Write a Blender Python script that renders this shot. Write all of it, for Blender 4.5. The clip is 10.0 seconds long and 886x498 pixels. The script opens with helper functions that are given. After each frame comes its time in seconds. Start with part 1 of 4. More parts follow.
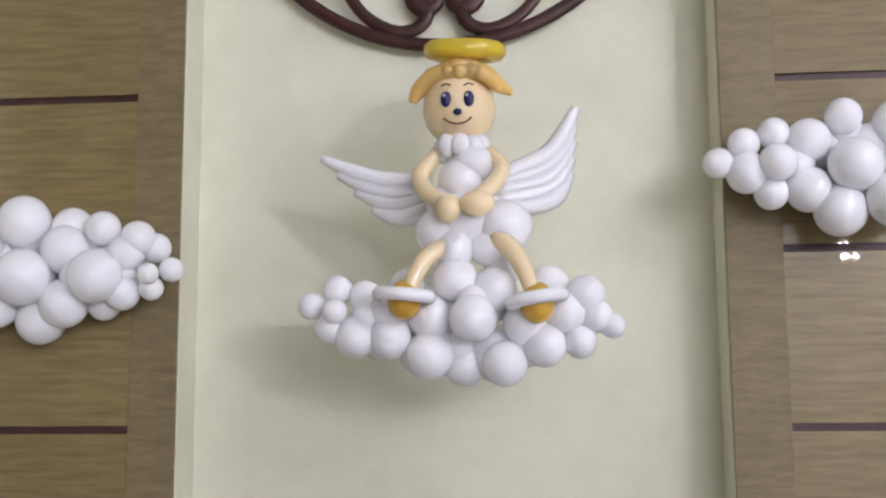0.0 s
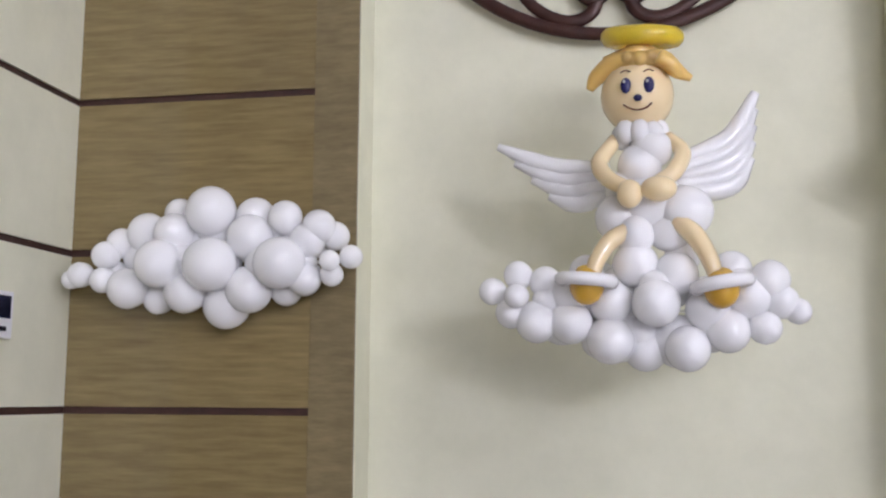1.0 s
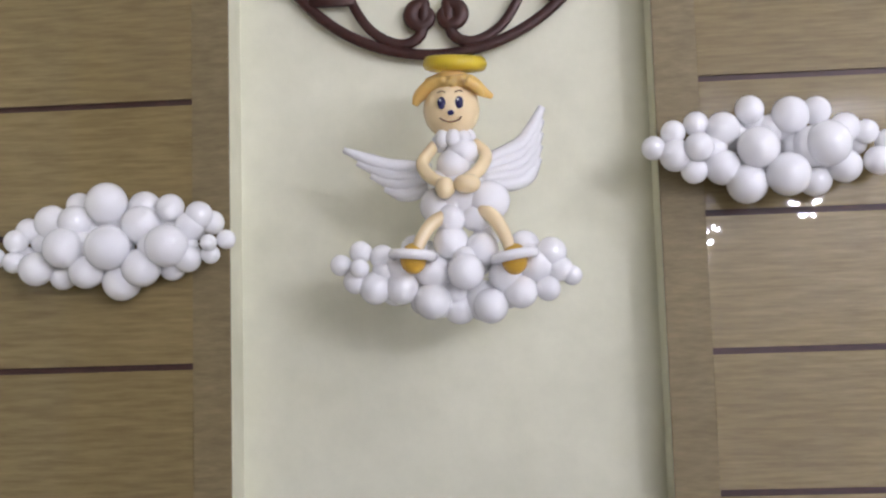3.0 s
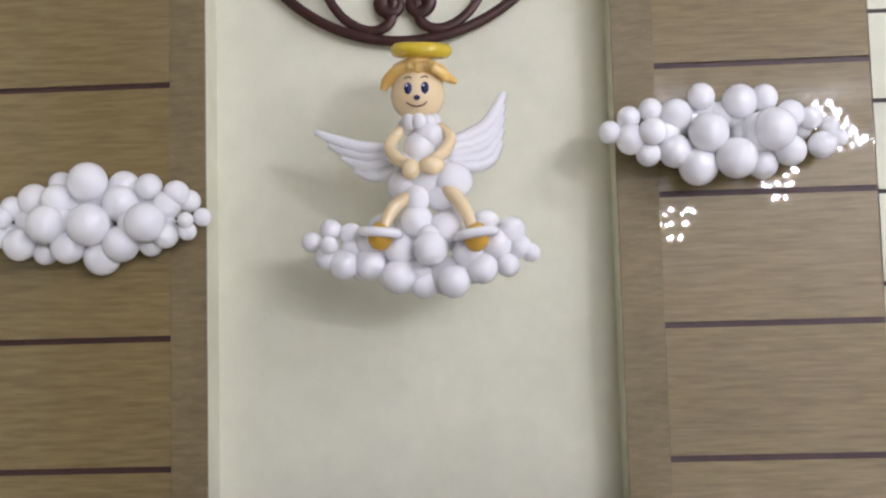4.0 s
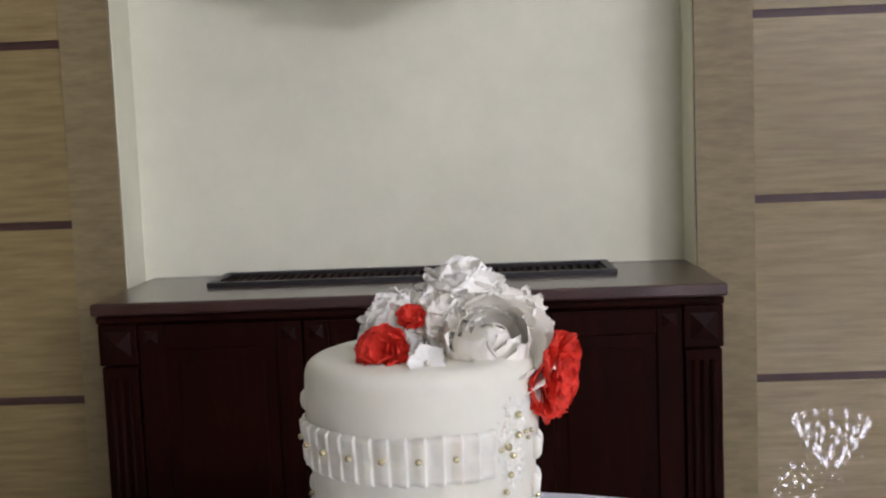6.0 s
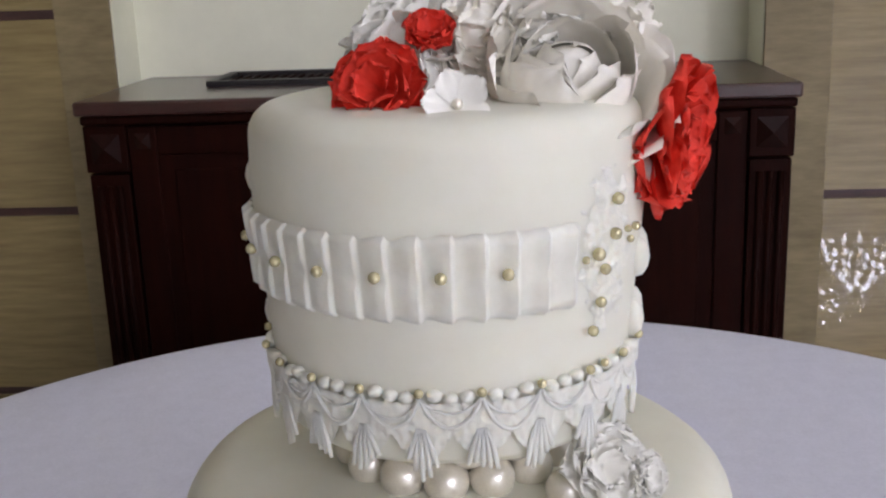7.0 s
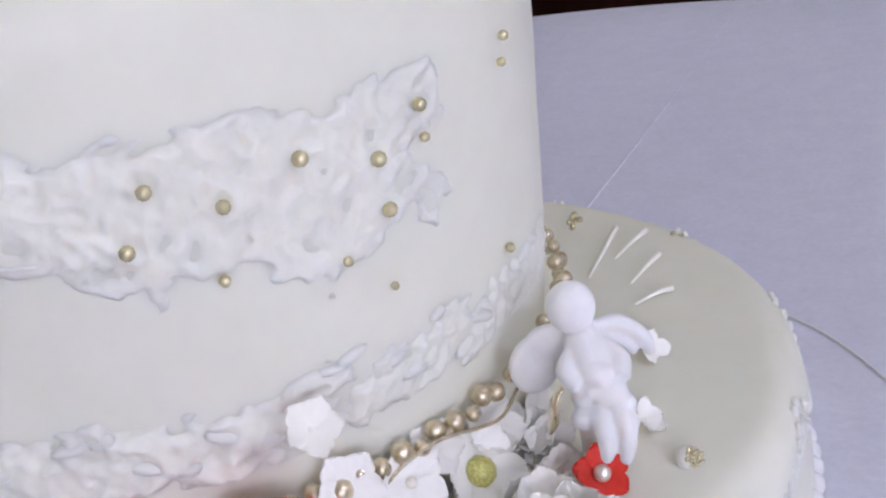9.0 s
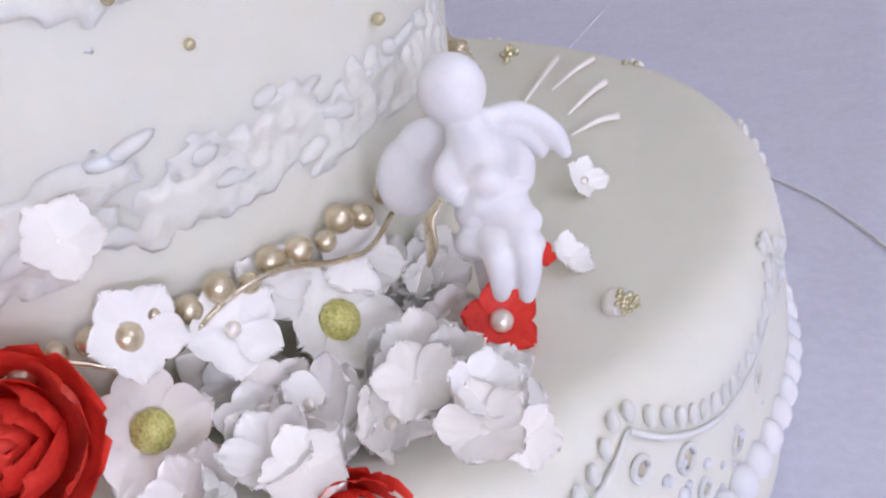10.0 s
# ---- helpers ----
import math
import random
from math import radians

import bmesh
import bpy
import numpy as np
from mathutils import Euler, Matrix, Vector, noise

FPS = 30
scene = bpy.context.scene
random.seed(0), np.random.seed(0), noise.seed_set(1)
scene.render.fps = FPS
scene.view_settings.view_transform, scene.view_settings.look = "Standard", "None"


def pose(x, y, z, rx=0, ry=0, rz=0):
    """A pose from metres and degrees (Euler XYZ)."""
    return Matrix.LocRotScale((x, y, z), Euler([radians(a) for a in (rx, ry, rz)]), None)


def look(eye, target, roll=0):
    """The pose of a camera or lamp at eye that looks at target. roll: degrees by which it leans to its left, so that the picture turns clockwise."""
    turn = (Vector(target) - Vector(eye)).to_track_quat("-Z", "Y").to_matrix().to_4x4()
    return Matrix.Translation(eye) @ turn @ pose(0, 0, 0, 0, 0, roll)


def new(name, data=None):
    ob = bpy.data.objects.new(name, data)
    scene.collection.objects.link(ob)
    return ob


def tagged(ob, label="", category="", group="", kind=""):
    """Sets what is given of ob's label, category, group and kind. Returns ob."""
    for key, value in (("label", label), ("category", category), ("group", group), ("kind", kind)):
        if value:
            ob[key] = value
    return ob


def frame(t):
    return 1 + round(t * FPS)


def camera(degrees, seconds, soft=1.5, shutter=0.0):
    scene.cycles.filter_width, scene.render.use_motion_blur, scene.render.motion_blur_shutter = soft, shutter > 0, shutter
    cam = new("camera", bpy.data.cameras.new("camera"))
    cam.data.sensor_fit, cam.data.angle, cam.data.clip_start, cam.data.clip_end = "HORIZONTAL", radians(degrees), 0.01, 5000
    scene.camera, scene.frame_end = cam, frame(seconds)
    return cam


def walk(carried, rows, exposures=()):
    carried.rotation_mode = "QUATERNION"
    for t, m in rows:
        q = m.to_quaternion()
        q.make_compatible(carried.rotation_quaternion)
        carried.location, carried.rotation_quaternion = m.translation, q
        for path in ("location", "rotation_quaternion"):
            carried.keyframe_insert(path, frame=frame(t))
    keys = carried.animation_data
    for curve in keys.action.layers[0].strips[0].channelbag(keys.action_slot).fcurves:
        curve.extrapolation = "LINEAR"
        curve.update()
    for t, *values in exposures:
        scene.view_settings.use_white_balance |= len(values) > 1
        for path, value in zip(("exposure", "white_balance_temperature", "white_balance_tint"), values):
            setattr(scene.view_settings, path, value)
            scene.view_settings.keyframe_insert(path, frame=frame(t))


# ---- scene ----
cam = camera(45.0, 10.0, soft=2.2)
PATH = [
    (0, (0.099, 0.127, 1.676), (-0.076, 2.1, 1.949), -0.4),
    (0.5, (-0.011, 0.125, 1.653), (-0.349, 2.078, 1.925), -0.5),
    (1, (-0.069, 0.071, 1.638), (-0.449, 2.016, 1.91), 0.3),
    (1.5, (-0.017, -0.089, 1.604), (-0.362, 1.864, 1.869), 0.8),
    (2, (0.116, -0.271, 1.596), (-0.131, 1.7, 1.832), 0.3),
    (2.5, (0.071, -0.477, 1.588), (-0.08, 1.505, 1.811), -1.5),
    (4, (0.159, -0.841, 1.554), (0.061, 1.149, 1.726), -1.5),
    (4.5, (0.073, -0.631, 1.435), (0.028, 1.364, 1.566), -2.3),
    (5, (0.069, -0.364, 1.341), (0.011, 1.635, 1.341), -3.0),
    (5.2, (0.058, -0.234, 1.319), (-0.005, 1.764, 1.269), -3.1),
    (6.3, (0.038, 0.368, 1.261), (-0.039, 2.346, 0.973), -2.1),
    (6.5, (0.028, 0.435, 1.237), (-0.058, 2.396, 0.858), -2.3),
    (6.8, (0.025, 0.505, 1.208), (-0.09, 2.443, 0.727), -1.8),
    (7, (0.028, 0.527, 1.195), (-0.104, 2.456, 0.683), -2.1),
    (7.5, (0.046, 0.531, 1.154), (-0.121, 2.423, 0.527), -3.3),
    (7.8, (0.066, 0.519, 1.129), (-0.125, 2.395, 0.462), -4.1),
    (8, (0.09, 0.542, 1.102), (-0.15, 2.41, 0.427), -4.4),
    (8.5, (0.156, 0.62, 1.04), (-0.253, 2.426, 0.282), -4.8),
    (9, (0.174, 0.686, 1.0), (-0.378, 2.44, 0.213), -9.9),
    (9.5, (0.182, 0.732, 0.954), (-0.372, 2.438, 0.069), -11.5),
    (10, (0.18, 0.741, 0.942), (-0.363, 2.437, 0.03), -10.4),
]
walk(cam, [(t, look(eye, target, roll)) for t, eye, target, roll in PATH],
     exposures=[(0, -0.31, 6500, 10), (4.5, -0.32, 6500, 10), (6.5, -0.48, 6500, 11), (8, -0.47, 6300, 10), (9, -0.5, 6000, 16), (10, -0.38, 6000, 18)])

# ---- world and light ----
world = bpy.data.worlds.new("hall_air")
world.use_nodes = True
world.node_tree.nodes["Background"].inputs[0].default_value = (0.9, 0.93, 1.0, 1)
world.node_tree.nodes["Background"].inputs[1].default_value = 0.02
scene.world = world

BULB_LIGHT = 690.0     # radiance of the chandelier bulbs
LAMP_COLOUR = (0.945, 0.945, 1.13)
SMALL, SPARSE = ((1.0, 4, 0.2), (0.35, 2, 0.03)), ((1.0, 7, 0.4), (0.7, 5, 0.2), (0.35, 3, 0.0))
WIDE = ((1.0, 16, 0.32), (0.72, 12, 0.18), (0.42, 8, 0.05))
# chandeliers of the hall, all behind the camera: x, y, z of the lowest bulbs, radius, share of the light, rings of
# bulbs, a bulb's radii
GRAND = ((1.0, 15, 0.0), (0.84, 13, 0.32), (0.66, 10, 0.62), (0.46, 8, 0.92), (0.26, 5, 1.18))
# the rows at x 17.0 and 4.4 are unseen lights added for brightness
CHANDELIERS = [(10.0, -25.0, 7.1, 1.05, 0.09, GRAND, (0.05, 0.05, 0.12)), (17.0, -25.0, 7.1, 1.05, 0.60, GRAND, (0.05, 0.05, 0.12)),
               (4.4, -25.0, 7.1, 1.05, 0.19, GRAND, (0.05, 0.05, 0.12)), (4.6, -9.9, 3.65, 0.30, 0.8, SPARSE), (2.9, -9.6, 3.05, 0.3, 0.5, SPARSE), (4.25, -4.44, 3.38, 0.16, 0.5, SMALL),
               # these three are added too: key and fill light from out of view
               (6.3, -6.0, 3.3, 0.6, 0.7, WIDE), (2.9, 0.2, 3.65, 0.45, 0.17, WIDE), (5.3, -1.0, 3.4, 0.5, 0.22, WIDE)]


# ---- materials ----
def mat(name, base, rough=0.5, metal=0.0, coat=0.0, coat_rough=0.05, spec=0.5, coat_ior=1.5):
    m = bpy.data.materials.new(name)
    m.use_nodes = True
    b = m.node_tree.nodes["Principled BSDF"]
    b.inputs["Base Color"].default_value = (*base, 1)
    b.inputs["Roughness"].default_value = rough
    b.inputs["Metallic"].default_value = metal
    b.inputs["Coat Weight"].default_value = coat
    b.inputs["Coat Roughness"].default_value = coat_rough
    b.inputs["Coat IOR"].default_value = coat_ior
    b.inputs["Specular IOR Level"].default_value = spec
    return m


def grain(m, dark, light, scale=(1, 1, 1), noise_scale=8.0, detail=6.0, bump=0.1, second=None, rand=0.0, dist=0.01):
    """Colour between dark and light by stretched noise, broad stains by a second noise, and relief by the first."""
    nt = m.node_tree
    b = nt.nodes["Principled BSDF"]
    tc = nt.nodes.new("ShaderNodeTexCoord")
    mp = nt.nodes.new("ShaderNodeMapping")
    mp.inputs["Scale"].default_value = scale
    nt.links.new(tc.outputs["Object"], mp.inputs["Vector"])
    n1 = nt.nodes.new("ShaderNodeTexNoise")
    n1.inputs["Scale"].default_value, n1.inputs["Detail"].default_value = noise_scale, detail
    n1.inputs["Roughness"].default_value = 0.65
    nt.links.new(mp.outputs[0], n1.inputs["Vector"])
    ramp = nt.nodes.new("ShaderNodeValToRGB")
    ramp.color_ramp.elements[0].position, ramp.color_ramp.elements[0].color = 0.3, (*dark, 1)
    ramp.color_ramp.elements[1].position, ramp.color_ramp.elements[1].color = 0.7, (*light, 1)
    nt.links.new(n1.outputs["Fac"], ramp.inputs[0])
    out = ramp.outputs[0]
    n2 = nt.nodes.new("ShaderNodeTexNoise")
    n2.inputs["Scale"].default_value, n2.inputs["Detail"].default_value = noise_scale * 0.22, 3
    nt.links.new(tc.outputs["Object"], n2.inputs["Vector"])
    mr = nt.nodes.new("ShaderNodeMapRange")
    mr.inputs["From Min"].default_value, mr.inputs["From Max"].default_value = 0.3, 0.7
    mr.inputs["To Min"].default_value, mr.inputs["To Max"].default_value = (second or (0.93, 1.05))
    nt.links.new(n2.outputs["Fac"], mr.inputs["Value"])
    mul = nt.nodes.new("ShaderNodeMix")
    mul.data_type, mul.blend_type = "RGBA", "MULTIPLY"
    mul.inputs["Factor"].default_value = 1
    nt.links.new(out, mul.inputs["A"])
    nt.links.new(mr.outputs[0], mul.inputs["B"])
    out = mul.outputs["Result"]
    if rand:
        oi = nt.nodes.new("ShaderNodeObjectInfo")
        mr2 = nt.nodes.new("ShaderNodeMapRange")
        mr2.inputs["To Min"].default_value, mr2.inputs["To Max"].default_value = 1 - rand, 1 + rand
        nt.links.new(oi.outputs["Random"], mr2.inputs["Value"])
        mul2 = nt.nodes.new("ShaderNodeMix")
        mul2.data_type, mul2.blend_type = "RGBA", "MULTIPLY"
        mul2.inputs["Factor"].default_value = 1
        nt.links.new(out, mul2.inputs["A"])
        nt.links.new(mr2.outputs[0], mul2.inputs["B"])
        out = mul2.outputs["Result"]
    nt.links.new(out, b.inputs["Base Color"])
    if bump:
        bp = nt.nodes.new("ShaderNodeBump")
        bp.inputs["Strength"].default_value, bp.inputs["Distance"].default_value = bump, dist
        nt.links.new(n1.outputs["Fac"], bp.inputs["Height"])
        nt.links.new(bp.outputs[0], b.inputs["Normal"])
    return m


def glow(name, colour, strength):
    m = bpy.data.materials.new(name)
    m.use_nodes = True
    b = m.node_tree.nodes["Principled BSDF"]
    b.inputs["Emission Color"].default_value = (*colour, 1)
    b.inputs["Emission Strength"].default_value = strength
    return m


WOOD = grain(mat("veneer_panel", (0.4, 0.28, 0.15), 0.5, coat=1.0, coat_rough=0.02, spec=0.25, coat_ior=1.5), (0.172, 0.122, 0.047), (0.268, 0.202, 0.086),
             (1.2, 1.2, 14), 5.0, 8, 0.04, (0.9, 1.06), rand=0.04)
WOOD_EDGE = grain(mat("veneer_pilaster", (0.4, 0.28, 0.15), 0.55), (0.160, 0.118, 0.052), (0.255, 0.196, 0.092),
                  (2, 2, 10), 6.0, 9, 0.08, (0.85, 1.05), rand=0.03)
GROOVE = grain(mat("dark_groove", (0.04, 0.015, 0.01), 0.5), (0.03, 0.011, 0.008), (0.06, 0.02, 0.013), (2, 2, 8), 8)
CREAM = grain(mat("cream_plaster", (0.78, 0.76, 0.62), 0.75), (0.73, 0.722, 0.555), (0.795, 0.782, 0.61), (1, 1, 1), 9, 8, 0.05, (0.95, 1.03), dist=0.004)
WALL = grain(mat("wall_paint", (0.76, 0.76, 0.74), 0.7), (0.73, 0.73, 0.71), (0.79, 0.79, 0.77), (1, 1, 1), 7, 8, 0.04, dist=0.004)
CEIL = grain(mat("ceiling_paint", (0.8, 0.8, 0.78), 0.8), (0.76, 0.76, 0.74), (0.82, 0.82, 0.8), (1, 1, 1), 3)
FLOOR = grain(mat("polished_stone", (0.4, 0.33, 0.25), 0.3, coat=1.0, coat_rough=0.0, coat_ior=4.0), (0.34, 0.32, 0.29), (0.46, 0.44, 0.41), (1, 1, 1), 3, 8, 0.0)
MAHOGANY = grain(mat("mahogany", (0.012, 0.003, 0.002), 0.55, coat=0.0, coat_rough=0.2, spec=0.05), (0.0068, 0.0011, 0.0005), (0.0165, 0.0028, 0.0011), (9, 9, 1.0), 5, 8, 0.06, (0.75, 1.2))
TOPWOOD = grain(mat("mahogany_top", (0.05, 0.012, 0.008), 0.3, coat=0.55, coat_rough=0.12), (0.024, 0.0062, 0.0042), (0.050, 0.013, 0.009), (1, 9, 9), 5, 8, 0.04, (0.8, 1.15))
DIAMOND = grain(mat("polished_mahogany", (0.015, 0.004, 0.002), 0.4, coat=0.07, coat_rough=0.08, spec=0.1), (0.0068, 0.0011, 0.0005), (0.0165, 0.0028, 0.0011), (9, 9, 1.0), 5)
IRON = grain(mat("brown_iron", (0.05, 0.015, 0.01), 0.4, 0.2), (0.035, 0.010, 0.007), (0.06, 0.018, 0.012), (1, 1, 1), 25, 4, 0.1)
BLACK = grain(mat("black_metal", (0.01, 0.008, 0.008), 0.45), (0.008, 0.006, 0.006), (0.016, 0.012, 0.012), (1, 1, 1), 30)
CLOTH = grain(mat("tablecloth", (0.76, 0.75, 0.82), 0.85, spec=0.2), (0.71, 0.71, 0.80), (0.77, 0.77, 0.86), (1, 1, 1), 260, 3, 0.25, (0.97, 1.02), dist=0.001)
FONDANT = grain(mat("fondant", (0.80, 0.78, 0.69), 0.42, spec=0.35), (0.805, 0.790, 0.650), (0.84, 0.825, 0.695), (1, 1, 1), 60, 5, 0.12, (0.98, 1.02), dist=0.0012)
SUGAR = grain(mat("white_sugar", (0.86, 0.85, 0.82), 0.5, spec=0.35), (0.84, 0.83, 0.795), (0.88, 0.87, 0.84), (1, 1, 1), 300, 4, 0.25, dist=0.0006)
LACE = grain(mat("sugar_lace", (0.82, 0.80, 0.73), 0.5, spec=0.3), (0.815, 0.80, 0.685), (0.845, 0.83, 0.72), (1, 1, 1), 300, 4, 0.25, dist=0.0006)
SUGAR_CREAM = grain(mat("cream_sugar", (0.86, 0.80, 0.66), 0.5, spec=0.35), (0.84, 0.78, 0.63), (0.88, 0.83, 0.70), (1, 1, 1), 300, 4, 0.25, dist=0.0006)
RED = grain(mat("red_sugar", (0.68, 0.03, 0.018), 0.5, spec=0.3), (0.60, 0.022, 0.014), (0.76, 0.045, 0.025), (1, 1, 1), 260, 4, 0.3, (0.85, 1.1), dist=0.0008)
GOLD = grain(mat("gold_bead", (0.66, 0.59, 0.34), 0.25, 0.55), (0.60, 0.53, 0.29), (0.72, 0.66, 0.42), (1, 1, 1), 900, 2, 0.1, dist=0.0003)
GLITTER = grain(mat("yellow_glitter", (0.6, 0.56, 0.14), 0.4, 0.3), (0.42, 0.40, 0.06), (0.78, 0.74, 0.3), (1, 1, 1), 1400, 2, 0.6, dist=0.0006)
PEARL = grain(mat("pearl", (0.80, 0.75, 0.63), 0.3, 0.25, coat=1.0, coat_rough=0.22, coat_ior=2.4), (0.80, 0.74, 0.60), (0.86, 0.81, 0.68), (1, 1, 1), 60, 2, 0.0)
CHAMPAGNE = grain(mat("champagne_pearl", (0.6, 0.48, 0.28), 0.22, 0.6, coat=1.0, coat_rough=0.22, coat_ior=2.4), (0.46, 0.36, 0.17), (0.66, 0.55, 0.33), (1, 1, 1), 200, 2, 0.0)
PASTE = grain(mat("gilt_paste", (0.6, 0.55, 0.38), 0.4), (0.52, 0.47, 0.30), (0.66, 0.61, 0.44), (1, 1, 1), 500, 2, 0.2, dist=0.0004)
STRING = mat("cream_string", (0.85, 0.83, 0.78), 0.6)
PLASTIC = mat("white_plastic", (0.8, 0.8, 0.8), 0.4)
SCREEN = mat("dark_blue_panel", (0.006, 0.008, 0.03), 0.2)


def balloon_mat(name, base, glow_through, see=0.0):
    """Latex skin: glossy, milky, light soaking round through the balloon, and a little of what lies behind showing."""
    m = mat(name, base, 0.5, spec=0.3, coat=0.75, coat_rough=0.14, coat_ior=1.7)
    nt = m.node_tree
    b = nt.nodes["Principled BSDF"]
    b.inputs["Subsurface Weight"].default_value = glow_through
    b.inputs["Subsurface Radius"].default_value = (1.0, 1.0, 1.0)
    b.inputs["Subsurface Scale"].default_value = 0.05
    clear = nt.nodes.new("ShaderNodeBsdfTransparent")
    mix = nt.nodes.new("ShaderNodeMixShader")
    mix.inputs[0].default_value = see
    nt.links.new(b.outputs[0], mix.inputs[1])
    nt.links.new(clear.outputs[0], mix.inputs[2])
    nt.links.new(mix.outputs[0], nt.nodes["Material Output"].inputs["Surface"])
    return m


BALLOON = balloon_mat("white_latex", (0.995, 0.99, 0.99), 0.25, 0.05)
SKIN = balloon_mat("peach_latex", (0.97, 0.76, 0.45), 0.25, 0.05)
HAIR = balloon_mat("orange_latex", (0.88, 0.54, 0.16), 0.5, 0.05)
YELLOW = balloon_mat("yellow_latex", (0.78, 0.58, 0.03), 0.2, 0.2)
OCHRE = balloon_mat("ochre_latex", (0.70, 0.40, 0.03), 0.2)


def thin(m, share):
    """Lets a share of the light through a thin petal."""
    nt = m.node_tree
    b = nt.nodes["Principled BSDF"]
    tr = nt.nodes.new("ShaderNodeBsdfTranslucent")
    mix = nt.nodes.new("ShaderNodeMixShader")
    mix.inputs[0].default_value = share
    nt.links.new(b.inputs["Base Color"].links[0].from_socket, tr.inputs["Color"])
    nt.links.new(b.outputs[0], mix.inputs[1])
    nt.links.new(tr.outputs[0], mix.inputs[2])
    nt.links.new(mix.outputs[0], nt.nodes["Material Output"].inputs["Surface"])
    return m


PETAL = thin(grain(mat("white_petal", (0.93, 0.92, 0.91), 0.55, spec=0.25), (0.965, 0.945, 0.85), (0.985, 0.965, 0.89), (1, 1, 1), 300, 4, 0.2, dist=0.0005), 0.03)
PETAL_CREAM = thin(grain(mat("cream_petal", (0.92, 0.86, 0.74), 0.55, spec=0.25), (0.965, 0.925, 0.80), (0.985, 0.95, 0.86), (1, 1, 1), 300, 4, 0.2, dist=0.0005), 0.03)
PETAL_RED = thin(grain(mat("red_petal", (0.8, 0.05, 0.03), 0.5, spec=0.25), (0.74, 0.035, 0.022), (0.88, 0.07, 0.04), (1, 1, 1), 260, 4, 0.3, (0.9, 1.08), dist=0.0006), 0.15)


def waxy(m, weight, depth):
    """Light that soaks a little way into sugar."""
    b = m.node_tree.nodes["Principled BSDF"]
    b.inputs["Subsurface Weight"].default_value = weight
    b.inputs["Subsurface Radius"].default_value = (1.0, 0.9, 0.8)
    b.inputs["Subsurface Scale"].default_value = depth


waxy(FONDANT, 0.5, 0.006)
for m in (SUGAR, LACE, SUGAR_CREAM):
    waxy(m, 0.7, 0.0045)
INK = mat("blue_black_ink", (0.012, 0.012, 0.09), 0.3)
INK2 = mat("brown_ink", (0.12, 0.03, 0.015), 0.4)


# ---- mesh helpers ----
def finish(name, bm, materials, parent=None, label="", smooth=True):
    me = bpy.data.meshes.new(name)
    bm.to_mesh(me)
    bm.free()
    for m in (materials if isinstance(materials, (list, tuple)) else [materials]):
        me.materials.append(m)
    if smooth:
        me.shade_smooth()
    ob = new(name, me)
    if parent:
        ob.parent = parent
    if label:
        ob["label"] = label
    return ob


def part(name, bm, material, parent, label="", smooth=True):
    return finish(name, bm, material, parent, label, smooth)


def again(ob, m, parent=None, name=None):
    """Another object on the same mesh."""
    o = new(name or ob.name.split(".")[0], ob.data)
    o.matrix_basis = m
    o.parent = parent if parent else ob.parent
    return o


def thing(name, label, category, place=(0, 0, 0), group="", kind=""):
    e = new(name)
    e.empty_display_size = 0.05
    e.location = place
    return tagged(e, label, category, group, kind)


def box(bm, x0, x1, y0, y1, z0, z1, bevel=0.0, seg=2):
    b2 = bmesh.new()
    bmesh.ops.create_cube(b2, size=1)
    for v in b2.verts:
        v.co = Vector((x0 + (v.co.x + 0.5) * (x1 - x0), y0 + (v.co.y + 0.5) * (y1 - y0), z0 + (v.co.z + 0.5) * (z1 - z0)))
    if bevel:
        bmesh.ops.bevel(b2, geom=b2.edges[:], offset=bevel, segments=seg, affect="EDGES", profile=0.5)
    join(bm, b2)
    return bm


def join(bm, other, m=None, mi=None):
    me = bpy.data.meshes.new("tmp")
    if mi is not None:
        for f in other.faces:
            f.material_index = mi
    if m is not None:
        other.transform(m)
    other.to_mesh(me)
    other.free()
    bm.from_mesh(me)
    bpy.data.meshes.remove(me)


def slab(name, x0, x1, y0, y1, z0, z1, material, parent=None, label="", bevel=0.0):
    return finish(name, box(bmesh.new(), x0, x1, y0, y1, z0, z1, bevel), material, parent, label, smooth=False)


def ball(bm, c, r, mi=0, m=None, sub=3):
    """A round or stretched ball."""
    b2 = bmesh.new()
    bmesh.ops.create_icosphere(b2, subdivisions=sub, radius=1)
    rr = r if isinstance(r, (tuple, list)) else (r, r, r)
    t = Matrix.Translation(c) @ (m or Matrix.Identity(4)) @ Matrix.Diagonal((*rr, 1))
    join(bm, b2, t, mi)


def smooth_path(pts, n=6):
    """Catmull-Rom through the points."""
    p = [Vector(q) for q in pts]
    p = [2 * p[0] - p[1]] + p + [2 * p[-1] - p[-2]]
    out = []
    for i in range(1, len(p) - 2):
        for k in range(n):
            t = k / n
            out.append(0.5 * ((2 * p[i]) + (p[i + 1] - p[i - 1]) * t + (2 * p[i - 1] - 5 * p[i] + 4 * p[i + 1] - p[i + 2]) * t * t
                              + (3 * p[i] - p[i - 1] - 3 * p[i + 1] + p[i + 2]) * t ** 3))
    out.append(p[-2])
    return out


